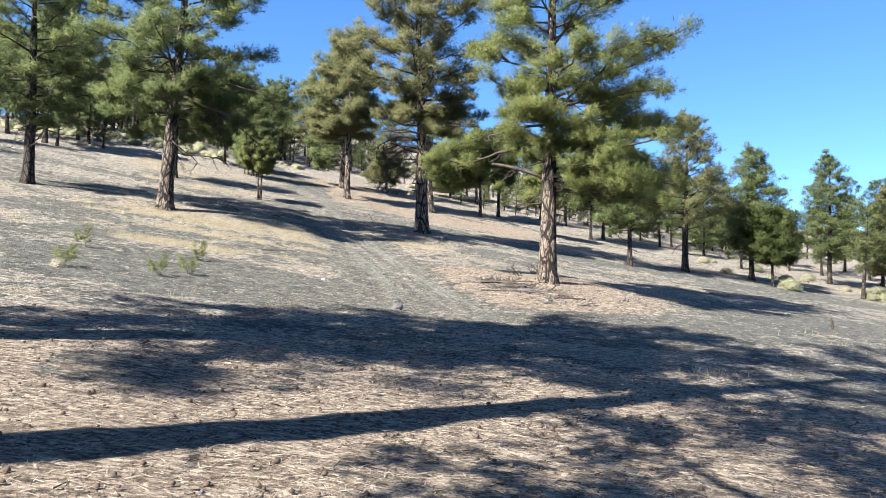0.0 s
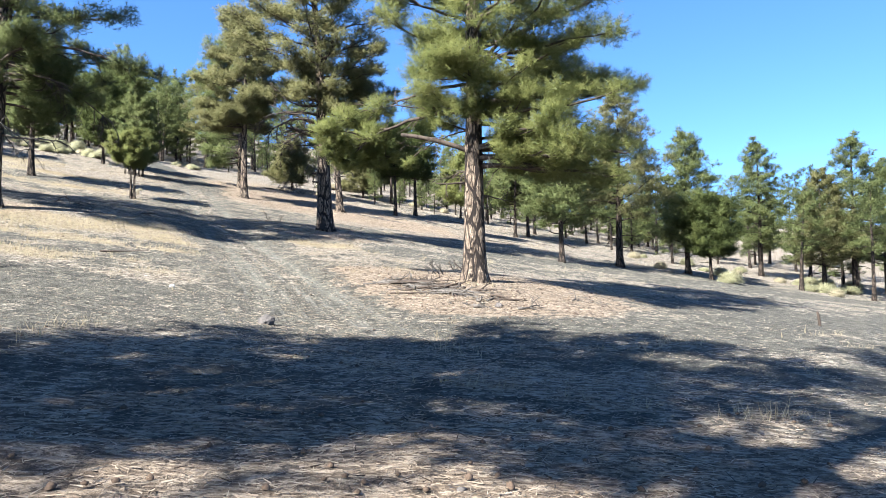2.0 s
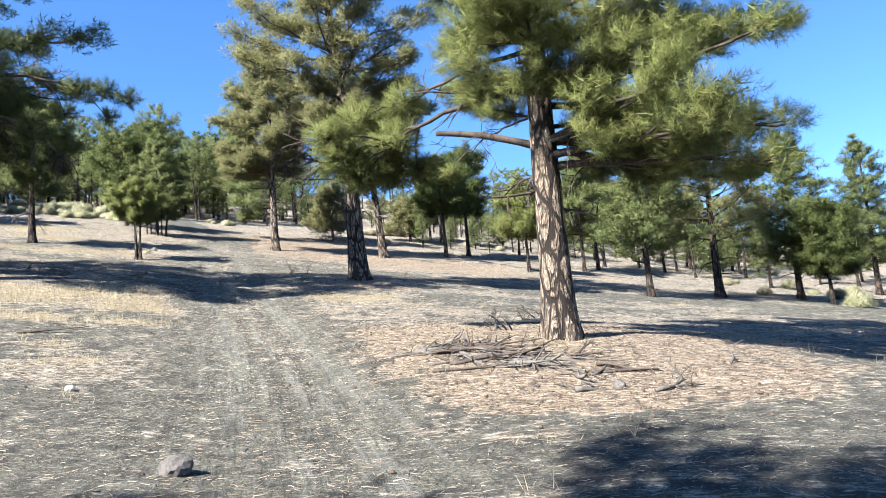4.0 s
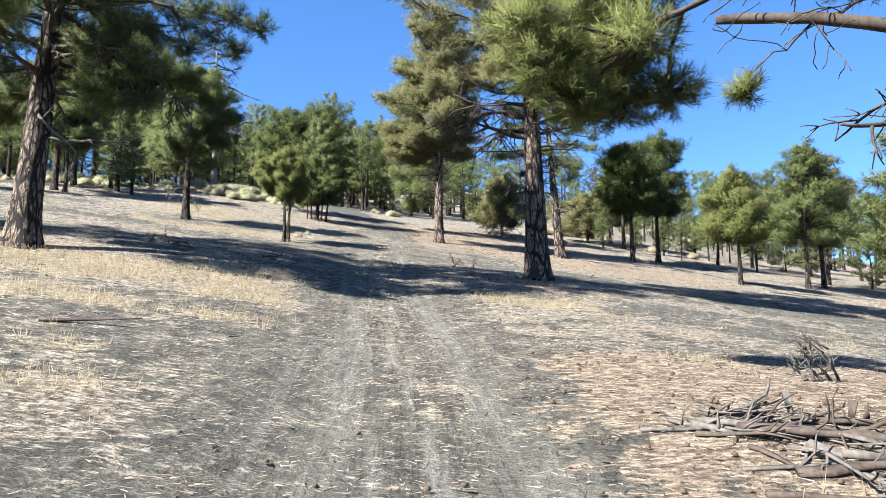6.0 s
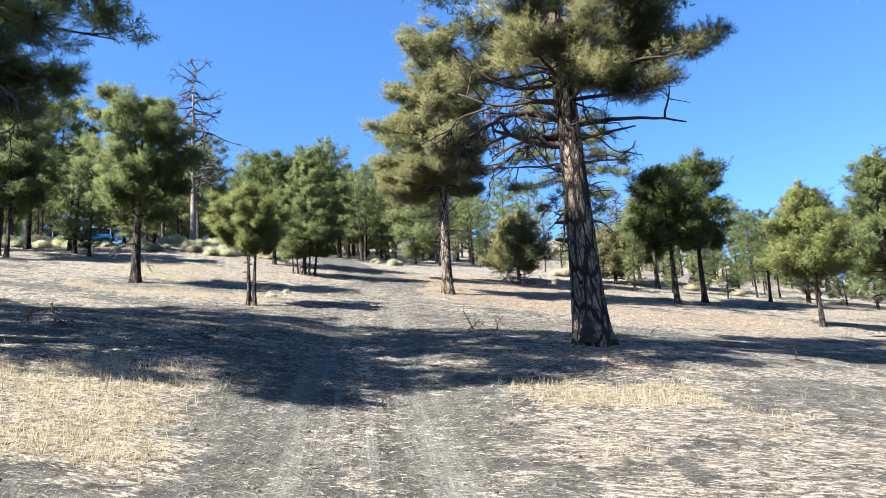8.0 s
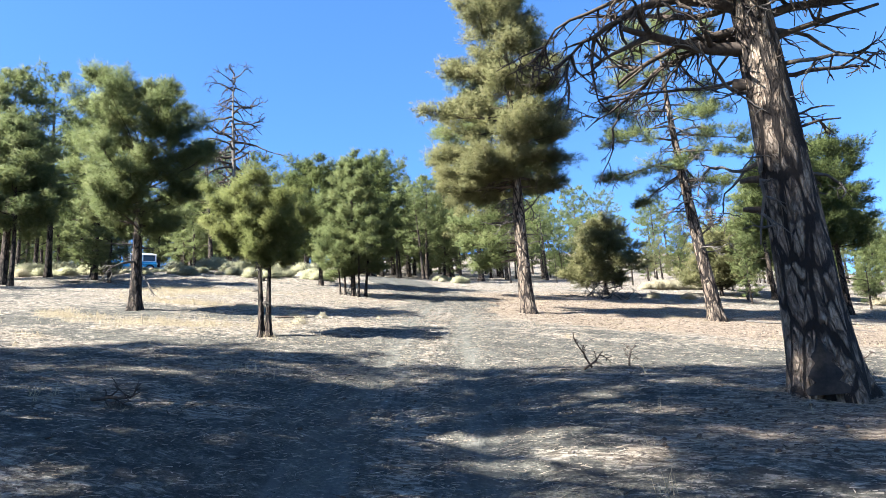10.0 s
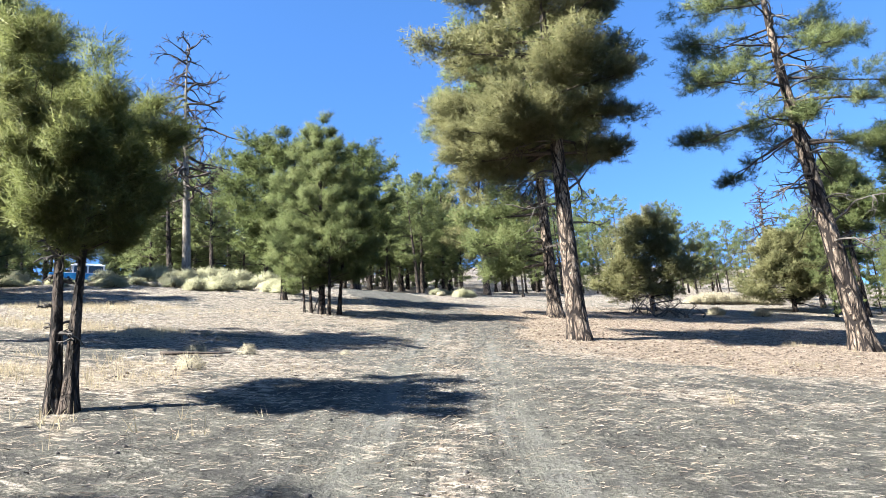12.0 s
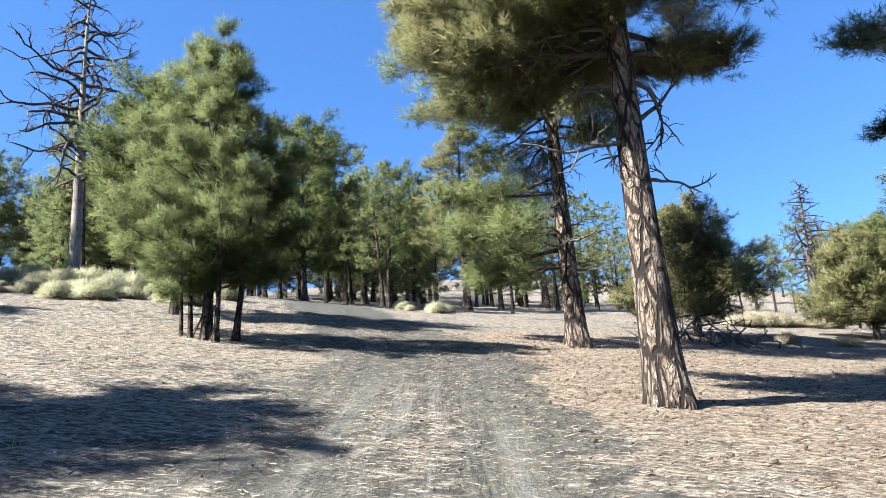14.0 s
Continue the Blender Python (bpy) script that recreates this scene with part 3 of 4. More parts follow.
    c = c + w * rng.uniform(-0.16, 0.08, (len(c), 1)) + rng.normal(size=c.shape) * 0.022
    facing = unit(w + 0.35 * rng.normal(size=w.shape))
    w = unit(w * 0.75 + rng.normal(size=w.shape) * 0.62)
    length = blade[0] * rng.uniform(0.65, 1.15, len(c))
    width = blade[1] * rng.uniform(0.7, 1.3, len(c)) * slim
    # Broad sprays inside each clump close it against the sky.
    ic, size = np.concatenate(inner), np.concatenate(reach)
    iw = unit(rng.normal(size=ic.shape) * np.array([1, 1, 0.6]))
    part("crown", blades("crown", np.concatenate([c, ic]), np.concatenate([w, iw]), np.concatenate([length, (0.36 if fine else 0.5) * size]), np.concatenate([width, wide_inner * size]), mat, rng,
                          np.concatenate([facing, unit(iw * 0.5 + np.array([0, 0, 0.6]))])), root)
    return root


OLD = "old ponderosa pine with plated tan bark and long green needles"
# The large pines beside the track.
pine(4.04, 28.5, 16.5, 0.33, 4.2, 3.5, 11, OLD, limbs=56, clumps=11, tufts=30, needles=17, blade=(0.18, 0.0135), mat=NEEDLE_BRIGHT, side=(-0.2, 0.28), dead=(2.6, 7.0, 9), bow=0.1, near=8.5,
     bare=((3.95, 2.95, 2.35, 0.085, 0.17, 0.7), (3.3, 2.4, 1.3, 0.03, 0.2, 0.3), (2.95, 3.2, 1.2, 0.05, 0.0, 0.3), (5.3, 2.8, 2.6, 0.05, 0.15, 0.3), (3.4, 0.1, 1.8, 0.05, 0.1, 0.4)),
     boughs=((5.2, (-3.6, 1.2, 4.3), 0.25, 0.085, [(-4.2, 0.9, 4.3, 0.65, 110), (-3.6, 1.6, 4.35, 0.7, 120), (-3.8, 1.1, 3.85, 0.55, 90), (-3.2, 2.2, 4.15, 0.65, 110), (-4.4, 0.6, 4.7, 0.5, 80), (-3.0, 1.2, 4.65, 0.6, 90), (-3.7, 1.8, 4.05, 0.55, 80), (-2.6, 1.7, 4.1, 0.5, 70)]),
             (4.6, (-1.85, 0.75, 3.8), 0.2, 0.03, [(-1.85, 0.75, 3.72, 0.26, 22)]),
             (6.0, (-3.4, 2.4, 5.3), 0.3, 0.06, [(-3.3, 2.5, 5.4, 0.65, 90), (-2.7, 1.8, 5.7, 0.6, 80), (-3.8, 1.7, 5.3, 0.6, 80)])),
     extra=((3.5, -0.4, 4.2, -0.02), (3.7, -0.8, 4.0, 0.02), (3.8, 0.2, 4.5, 0.0), (4.0, -0.3, 4.7, 0.03), (4.1, 0.6, 4.2, 0.03), (4.0, -1.0, 3.6, 0.12), (4.1, 0.1, 4.4, 0.08), (4.8, 0.5, 4.2, 0.1), (4.9, -0.6, 4.5, 0.1), (5.4, -0.2, 4.7, 0.1),
            (5.6, 0.9, 3.6, 0.1), (6.2, 0.1, 4.6, 0.12), (6.6, -0.7, 4.4, 0.12), (7.0, 0.4, 4.3, 0.12), (5.6, 5.2, 2.6, 0.1), (6.0, 4.0, 2.6, 0.1)))
old_pine = pine(-1.25, 44.7, 17.0, 0.38, 6.6, 4.2, 12, "old ponderosa pine with shade painted dark on its foot and crooked dead limbs", limbs=60, clumps=11, mat=NEEDLE_OLIVE, lean=(-0.03, 0), side=(-0.8, 0.1), near=8.0,
     dead=(2.8, 7.5, 16), bow=0.3, bare=((5.4, 2.5, 3.4, 0.12, 1.5, 0.3), (5.3, 0.0, 2.9, 0.075, 0.2, 0.25), (5.6, 2.9, 2.8, 0.06, -0.05, 0.3), (6.0, 3.6, 2.8, 0.05, 0.0, 0.3), (4.4, 2.8, 1.8, 0.04, 0.1, 0.3), (6.4, 3.1, 3.0, 0.06, 0.1, 0.3), (4.8, 3.3, 2.0, 0.11, 0.3, 0.35), (5.2, 3.5, 2.2, 0.07, 0.0, 0.3), (2.9, 3.3, 0.6, 0.09, 0.4, 0.35), (2.4, 3.3, 0.65, 0.10, 0.5, 0.3), (4.3, 3.2, 0.45, 0.12, 0.1, 0.8),
           (4.9, 0.1, 1.6, 0.05, 0.15, 0.4), (4.4, 0.0, 1.4, 0.045, 0.1, 0.3), (3.6, -0.3, 0.8, 0.03, 0.2, 0.3)), extra=((5.9, -1.0, 2.2, 0.1), (6.3, -0.6, 3.2, 0.05), (6.8, -1.3, 2.6, 0.1), (7.0, -0.2, 3.5, 0.1), (7.5, -0.8, 3.2, 0.1), (6.5, -1.9, 2.4, 0.15), (6.0, -0.2, 2.4, 0.0)),
     boughs=((5.4, (-2.7, -0.7, 5.0), 0.5, 0.10, []), (5.0, (-2.2, 0.6, 4.5), 0.35, 0.07, []), (5.9, (-3.1, 0.4, 5.9), 0.3, 0.07, [])))


def burn_scar(root, r, turn):
    """A near-black sheet low on a trunk that paints the shade there."""
    f = Form()
    rows, cols = 10, 9
    verts = []
    for i in range(rows):
        z = 0.02 + 0.7 * i / (rows - 1)
        wide = 0.42 * (1 - i / (rows - 1)) ** 0.7 * (1 + 0.35 * math.sin(i * 2.3)) + 0.02
        for k in range(cols):
            u = -1 + 2 * k / (cols - 1)
            rr = r * (1 + 0.38 * math.exp(-z / (1.3 * r + 0.05))) * 1.08 + 0.03 * (1 - u * u)
            a = turn + u * wide
            verts.append((rr * math.cos(a) - 0.03 * z, rr * math.sin(a), z))
    f.add(verts, [(i * cols + k, i * cols + k + 1, (i + 1) * cols + k + 1, (i + 1) * cols + k) for i in range(rows - 1) for k in range(cols - 1)])
    part("burn_scar", f.mesh("burn_scar", SHADE_DARK), root, "near-black patch for the shade at the foot")


burn_scar(old_pine, 0.38, -1.75)
pine(-13.35, 36.0, 15.8, 0.36, 3.9, 4.5, 13, "tall ponderosa pine with a broad drooping green crown", limbs=68, clumps=12, mat=NEEDLE, lean=(0.04, 0.02), dead=(2.6, 6, 8), rise=0.1, bow=0.12, near=7.0,
     boughs=((6.4, (6.3, -0.2, 5.0), 0.35, 0.07, [(6.2, -0.2, 5.1, 0.45, 34), (5.6, -0.5, 5.3, 0.5, 40), (4.9, -0.7, 5.4, 0.5, 40), (5.4, 0.1, 4.7, 0.4, 28), (4.0, 0.4, 5.0, 0.5, 40)]),
             (5.6, (5.0, -0.7, 2.7), 0.5, 0.06, []), (5.2, (4.5, -1.3, 3.7), 0.3, 0.05, [(4.4, -1.3, 3.9, 0.4, 26), (3.8, -1.2, 4.3, 0.45, 30), (3.4, -0.9, 4.0, 0.4, 26)])))
pine(-8.3, 63.4, 14.6, 0.27, 5.3, 3.0, 14, "tall slender ponderosa pine with an olive crown and pale trunk", limbs=60, clumps=12, tufts=26, needles=20, blade=(0.18, 0.014), mat=NEEDLE_OLIVE, dead=(3.0, 6, 8), rise=0.05, bow=0.1, side=(3.1, 0.15), near=7.5,
     extra=((5.4, 3.3, 2.9, 0.1), (5.7, 2.9, 3.1, 0.1), (6.0, 3.6, 3.0, 0.12), (6.3, 3.1, 3.2, 0.12), (5.8, 4.3, 2.6, 0.1)))
pine(-10.0, 72.2, 13.8, 0.27, 5.8, 3.4, 15, "ponderosa pine with dark lower limbs and yellow-green crown", limbs=46, clumps=12, tufts=24, needles=15, blade=(0.19, 0.016), clump=0.6, flat=0.8, mat=NEEDLE, dead=(2.0, 9, 44), rise=0.0, side=(3.0, 0.25), bow=0.15,
     extra=((2.2, 3.0, 2.8, 0.1), (2.7, 2.6, 3.2, 0.1), (3.1, 3.5, 3.0, 0.1), (3.7, 2.9, 3.2, 0.05), (4.3, 3.2, 3.2, 0.1), (4.8, 2.5, 3.0, 0.1)))
pine(-1.15, 65.3, 14.0, 0.28, 5.8, 3.4, 16, "leaning ponderosa pine with sparse tufts and drooping bare limbs", limbs=27, clumps=8, tufts=20, needles=26, blade=(0.18, 0.010), clump=0.46, mat=NEEDLE, lean=(-0.05, 0), dead=(2.6, 10, 46), rise=-0.12, bow=0.35)
pine(-19.7, 54.2, 7.9, 0.2, 2.5, 2.45, 17, "round-crowned green pine with a dark trunk", shape="round", limbs=48, clumps=10, tufts=26, needles=26, blade=(0.17, 0.010), clump=0.42, mat=NEEDLE, bark=BARK_DARK, dead=(1.2, 2.6, 6), rise=0.3, bow=0.08)
pine(-12.42, 49.85, 3.4, 0.085, 1.7, 1.25, 18, "young double-stemmed pine with a bright round crown", shape="round", limbs=40, clumps=6, tufts=28, needles=28, blade=(0.14, 0.0075), clump=0.25, mat=NEEDLE_BRIGHT,
     bark=BARK_DARK, stems=((0.0, 0.0, 1.0), (0.16, 0.05, 0.94)), dead=(0.7, 2.0, 7), rise=0.5, bow=0.05)
pine(-17.2, 66.3, 7.1, 0.12, 1.0, 2.1, 19, "clump of young pine stems under one conical green crown", shape="cone", limbs=110, clumps=5, tufts=20, needles=26, blade=(0.17, 0.009), clump=0.36, lean=(0.03, 0), mat=NEEDLE,
     bark=BARK_DARK, stems=((0.0, 0.0, 1.0), (0.5, 0.3, 0.62), (-0.45, 0.1, 0.5), (-0.8, 0.3, 0.42), (0.4, -0.3, 0.5)), dead=(0.6, 1.3, 4), rise=0.3, bow=0.05)
pine(-20.9, 37.6, 14.0, 0.28, 3.0, 3.6, 20, "ponderosa pine with a dark trunk and many dead lower limbs", limbs=58, clumps=9, tufts=22, needles=10, blade=(0.19, 0.026), clump=0.55, bark=BARK_DARK, dead=(1.2, 5, 14), rise=0.1)
# Pines of middle distance, with their own heights.
MIDDLE = [(12.2, 48.6, 8.0, 0.17, 2.0, 2.3, NEEDLE), (16.95, 52.2, 11.4, 0.24, 2.6, 3.0, NEEDLE_OLIVE), (23.1, 55.8, 10.2, 0.2, 1.8, 2.5, NEEDLE), (23.6, 53.4, 5.6, 0.12, 1.4, 1.6, NEEDLE_DEEP),
          (34.8, 67.1, 12.0, 0.22, 2.2, 2.4, NEEDLE), (35.6, 59.5, 9.3, 0.18, 1.6, 2.4, NEEDLE_OLIVE), (38.2, 59.6, 12.4, 0.24, 2.4, 3.0, NEEDLE), (43.0, 62.5, 11.0, 0.2, 2.0, 2.6, NEEDLE),
          (8.5, 62.1, 6.4, 0.12, 2.2, 1.8, NEEDLE_BRIGHT), (3.4, 70.0, 8.0, 0.16, 3.0, 1.6, NEEDLE_DEEP), (5.4, 73.6, 9.0, 0.17, 3.0, 1.9, NEEDLE_DEEP), (13.4, 67.6, 9.0, 0.15, 2.4, 2.4, NEEDLE), (15.2, 70.7, 9.2, 0.16, 2.4, 2.5, NEEDLE_OLIVE), (-33.1, 61.1, 11.5, 0.2, 2.8, 2.7, NEEDLE), (-31.6, 60.2, 8.5, 0.12, 2.4, 1.9, NEEDLE),
          (-38.5, 72.0, 11.0, 0.2, 2.8, 2.8, NEEDLE_DEEP), (-17.5, 94.0, 12.0, 0.24, 3.0, 2.8, NEEDLE_OLIVE), (-6.3, 80.0, 5.0, 0.13, 0.7, 2.3, NEEDLE_OLIVE), (0.6, 84.6, 4.4, 0.12, 0.6, 2.0, NEEDLE_OLIVE),
          (-24.0, 85.8, 9.6, 0.17, 1.6, 2.8, NEEDLE_DEEP), (-21.2, 71.0, 7.2, 0.13, 1.5, 2.2, NEEDLE_DEEP), (2.6, 88.0, 5.2, 0.14, 1.5, 2.3, NEEDLE), (3.6, 83.6, 8.8, 0.17, 4.2, 1.7, NEEDLE), (-28.5, 95.5, 10.5, 0.18, 1.8, 2.8, NEEDLE_DEEP)]
for k, (x, y, h, r, b, s, mat) in enumerate(MIDDLE):
    close = y > 76 and -10 < x < 5 or (x, y) == (8.5, 62.1)
    pine(x, y, h, r, b * (1.0 if close or y > 76 else 1.1), 1.12 * s, 40 + k, "pine of middle height with a full crown of needles", "old" if mat is NEEDLE_DEEP else "cone", limbs=60, clumps=8, tufts=14, needles=14 if close else 12,
         blade=(0.19, 0.020) if close else (0.20, 0.022), clump=0.54, fill=(26, 0.065), mat=mat, bark=BARK_DARK, limb_parts=False, dead=(b * 0.5, b + 1.5, 7), rise=0.2)
# Trees behind the start, whose shade falls across the track.
for k, (x, y, h, b, s, many) in enumerate([(-7.0, 3.0, 23, 13.0, 4.2, 26), (-14.8, 2.9, 20.5, 12.5, 4.2, 34), (-8.5, -4.5, 23, 5.5, 4.0, 10), (-4.5, -1.0, 22, 4.5, 4.0, 46), (-8.0, 8.6, 16.0, 8.0, 3.8, 29)]):
    pine(x, y, h, 0.48, b, s, 80 + k, "tall ponderosa pine that shades the track", limbs=many, clumps=9, tufts=18, needles=6, blade=(0.26, 0.07), clump=0.75, limb_parts=False, dead=(3, 6, 6), rise=0.1)
# The forest around: a few kinds, repeated.
KINDS = [pine(60 + 8 * k, 120 + 5 * k, h, 0.17, b, s, 100 + k, "pine of the surrounding forest", shape, limbs=34, clumps=5, tufts=9, needles=9, blade=(0.22, 0.032), clump=0.48, fill=(14, 0.075), mat=mat, bark=BARK_DARK,
              limb_parts=False, dead=(0.8, b + 1.0, 8), rise=0.15)
         for k, (h, b, s, shape, mat) in enumerate([(9.5, 2.6, 2.2, "old", NEEDLE), (8.2, 1.4, 2.3, "cone", NEEDLE), (10.5, 3.2, 2.3, "old", NEEDLE_DEEP), (7.0, 1.0, 1.9, "cone", NEEDLE),
                                                   (9.0, 3.4, 2.0, "round", NEEDLE)])]
FAR_KINDS = [pine(60 + 8 * k, 200, h, 0.17, b, s, 120 + k, "pine of the distant forest", shape, limbs=28, clumps=4, tufts=6, needles=7, blade=(0.28, 0.075), clump=0.52, fill=(8, 0.09), mat=mat, bark=BARK_DARK,
                  limb_parts=False, dead=(0.8, b + 1.0, 4), rise=0.15)
             for k, (h, b, s, shape, mat) in enumerate([(9.5, 3.0, 2.3, "old", NEEDLE), (8.4, 1.8, 2.3, "cone", NEEDLE_OLIVE), (9.0, 3.2, 2.2, "round", NEEDLE)])]
THICKET = [pine(92 + 8 * k, 205, 4.2, 0.09, 0.25, 1.9, 130 + k, "low young pine in the forest undergrowth", "round", limbs=28, clumps=3, tufts=7, needles=6, blade=(0.26, 0.075), clump=0.45, fill=(7, 0.09), mat=mat, bark=BARK_DARK,
                limb_parts=False, rise=0.3) for k, mat in enumerate((NEEDLE_OLIVE, NEEDLE, NEEDLE))]
rng = np.random.default_rng(5)
TAKEN = [(m[0], m[1]) for m in MIDDLE] + [(-17.2, 66.3), (-8.3, 63.4), (-10, 72), (-1.15, 65.3), (-31.8, 79)]


def in_sight(x, y):
    """The open lane to the car and the bare patch of cream brush."""
    lane = float(along([(-24, 64), (-56, 97)], np.array([x]), np.array([y]))[0][0]) < 4.0
    return lane or -5 < x < 1.5 and 76 < y < 94


def low_ground(x, y):
    """Where the forest stands lower behind the clearing."""
    return -12 < x < 16 and 86 < y < 135


def forest(count, area, spacing, scale, kinds=KINDS):
    made, tries = 0, 0
    while made < count and tries < 6000:
        tries += 1
        x, y = rng.uniform(area[0], area[1]), rng.uniform(area[2], area[3])
        if -46 < x < -19 and 72 < y < 93 or in_sight(x, y) or min(math.hypot(x - a, y - b) for a, b in TAKEN) < spacing:
            continue
        if float(along(TRACK, np.array([x]), np.array([y]))[0][0]) < 3.2:
            continue
        TAKEN.append((x, y))
        s = rng.uniform(*scale) * (0.6 if low_ground(x, y) else 1)
        m = pose(x, y, ground_z(x, y) - 0.05, rng.uniform(-3, 3), rng.uniform(-3, 3), rng.uniform(0, 360)) @ Matrix.Diagonal((s, s, s * rng.uniform(0.9, 1.15), 1))
        copy_thing(kinds[int(rng.integers(len(kinds)))], m)
        made += 1


def thick_forest(count, area, spacing, scale, kinds, seed):
    """Far trees that nobody could count, joined into one mesh."""
    rng = np.random.default_rng(seed)
    forms = []
    for kind in kinds:
        pieces = []
        for ob in kind.children:
            me = ob.data
            me.calc_loop_triangles()
            co, tri = np.empty(3 * len(me.vertices)), np.empty(3 * len(me.loop_triangles), int)
            me.vertices.foreach_get("co", co)
            me.loop_triangles.foreach_get("vertices", tri)
            pieces.append((co.reshape(-1, 3), tri.reshape(-1, 3), me.materials[0]))
        forms.append(pieces)
    mats = list({m.name: m for f in forms for _, _, m in f}.values())
    verts, faces, slots, start, places = [], [], [], 0, []
    tries = 0
    while len(places) < count and tries < 9000:
        tries += 1
        x, y = rng.uniform(area[0], area[1]), rng.uniform(area[2], area[3])
        if in_sight(x, y) or any(math.hypot(x - a, y - b) < spacing for a, b in places) or float(along(TRACK, np.array([x]), np.array([y]))[0][0]) < 3.2:
            continue
        places.append((x, y))
        s, a = rng.uniform(*scale) * (0.6 if low_ground(x, y) else 1), rng.uniform(0, 6.28)
        turn = s * np.array([[math.cos(a), -math.sin(a), 0], [math.sin(a), math.cos(a), 0], [0, 0, rng.uniform(0.9, 1.15)]])
        for co, tri, m in forms[int(rng.integers(len(forms)))]:
            verts.append(co @ turn.T + np.array([x, y, ground_z(x, y) - 0.05]))
            faces.append(tri + start)
            slots.append(np.full(len(tri), mats.index(m)))
            start += len(co)
    co, tri = np.concatenate(verts), np.concatenate(faces)
    me = bpy.data.meshes.new("distant_forest")
    me.vertices.add(len(co))
    me.vertices.foreach_set("co", co.ravel())
    me.loops.add(tri.size)
    me.loops.foreach_set("vertex_index", tri.ravel())
    me.polygons.add(len(tri))
    me.polygons.foreach_set("loop_start", np.arange(0, tri.size, 3))
    for m in mats:
        me.materials.append(m)
    me.polygons.foreach_set("material_index", np.concatenate(slots))
    me.update(calc_edges=True)
    return tagged(new("distant_forest", me), "dense pine forest behind the clearing", "forest", kind="stuff")


forest(26, (-22, 20, 92, 112), 2.8, (0.45, 0.85))
forest(24, (-60, 30, 102, 122), 3.4, (0.75, 1.1))
forest(62, (-75, -36, 44, 110), 3.0, (0.8, 1.15))
forest(18, (-84, -57, 99, 118), 2.6, (1.05, 1.45))
forest(8, (-66, -46, 108, 124), 2.6, (1.05, 1.4))
forest(22, (20, 62, 62, 100), 3.4, (0.6, 0.95))
forest(30, (10, 48, 74, 104), 3.0, (0.6, 0.95))
forest(16, (0, 14, 78, 92), 2.6, (0.3, 0.55))
forest(12, (-36, -22, 93, 100), 2.6, (0.6, 1.0))
forest(26, (-62, -24, 92, 108), 2.6, (1.0, 1.45))
forest(8, (30, 60, 40, 58), 4.0, (0.6, 0.9))
for x, y, kind, s in [(-31.6, 65.4, 3, 0.85), (-33.6, 67.4, 1, 0.8), (-29.8, 64.4, 3, 0.6)]:
    copy_thing(KINDS[kind], pose(x, y, ground_z(x, y) - 0.05, 0, 0, 70 * kind) @ Matrix.Diagonal((s, s, s, 1)))
# Unseen forest added behind and beside the start to block low sky light.
thick_forest(22, (-50, 45, -45, -11), 6.0, (0.9, 1.3), FAR_KINDS, 31)
thick_forest(14, (-62, -32, -8, 38), 4.5, (0.9, 1.2), FAR_KINDS, 32)
thick_forest(10, (34, 60, -8, 24), 4.5, (0.8, 1.1), FAR_KINDS, 33)
thick_forest(34, (-48, 10, 99, 118), 2.6, (0.7, 1.05), FAR_KINDS, 25)
thick_forest(80, (-85, 45, 112, 175), 3.0, (0.75, 1.2), FAR_KINDS, 21)
thick_forest(45, (-62, 24, 106, 126), 1.5, (0.6, 1.2), THICKET, 22)
thick_forest(45, (-105, -52, 58, 125), 2.0, (0.6, 1.2), THICKET + FAR_KINDS, 23)
thick_forest(20, (14, 75, 76, 112), 2.0, (0.5, 1.0), THICKET, 24)


# ---- the bleached snag ----
def snag(x, y, h, r, seed, wood):
    rng = np.random.default_rng(seed)
    root = new("dead_tree")
    root.location = (x, y, ground_z(x, y) - 0.05)
    tagged(root, "bleached dead standing pine with crooked bare limbs", "dead tree")
    f = Form()
    axis, radius = stem(f, rng, h, r, (0.0, 0.0), sides=16, rings=40, rough=0.05, bow=0.25)
    part("trunk", f.mesh("trunk", wood), root)
    for k in range(60):
        f = Form()
        u = (k + rng.uniform(0, 1)) / 60
        z = h * (0.3 + 0.69 * u)
        az = k * 2.4 + rng.uniform(-0.5, 0.5)
        length = 0.11 * h * (0.6 + 1.6 * math.sin(math.pi * (0.25 + 0.75 * u))) * rng.uniform(0.45, 1.1)
        crooked(f, rng, axis(z), (math.cos(az), math.sin(az), rng.uniform(-0.3, 0.45)), length, 0.028 + 0.02 * length, 3 if k % 2 else 2, 0.05, 0.24)
        part("dead_limb", f.mesh("dead_limb", LIMB_WOOD), root, "bare dark dead limb")
    return root


snag(-31.77, 79.0, 15.9, 0.26, 301, SNAG_WOOD)
# A small crooked dead pine at the edge of the trees.
snag(1.5, 96.0, 8.0, 0.2, 302, DEAD_WOOD)


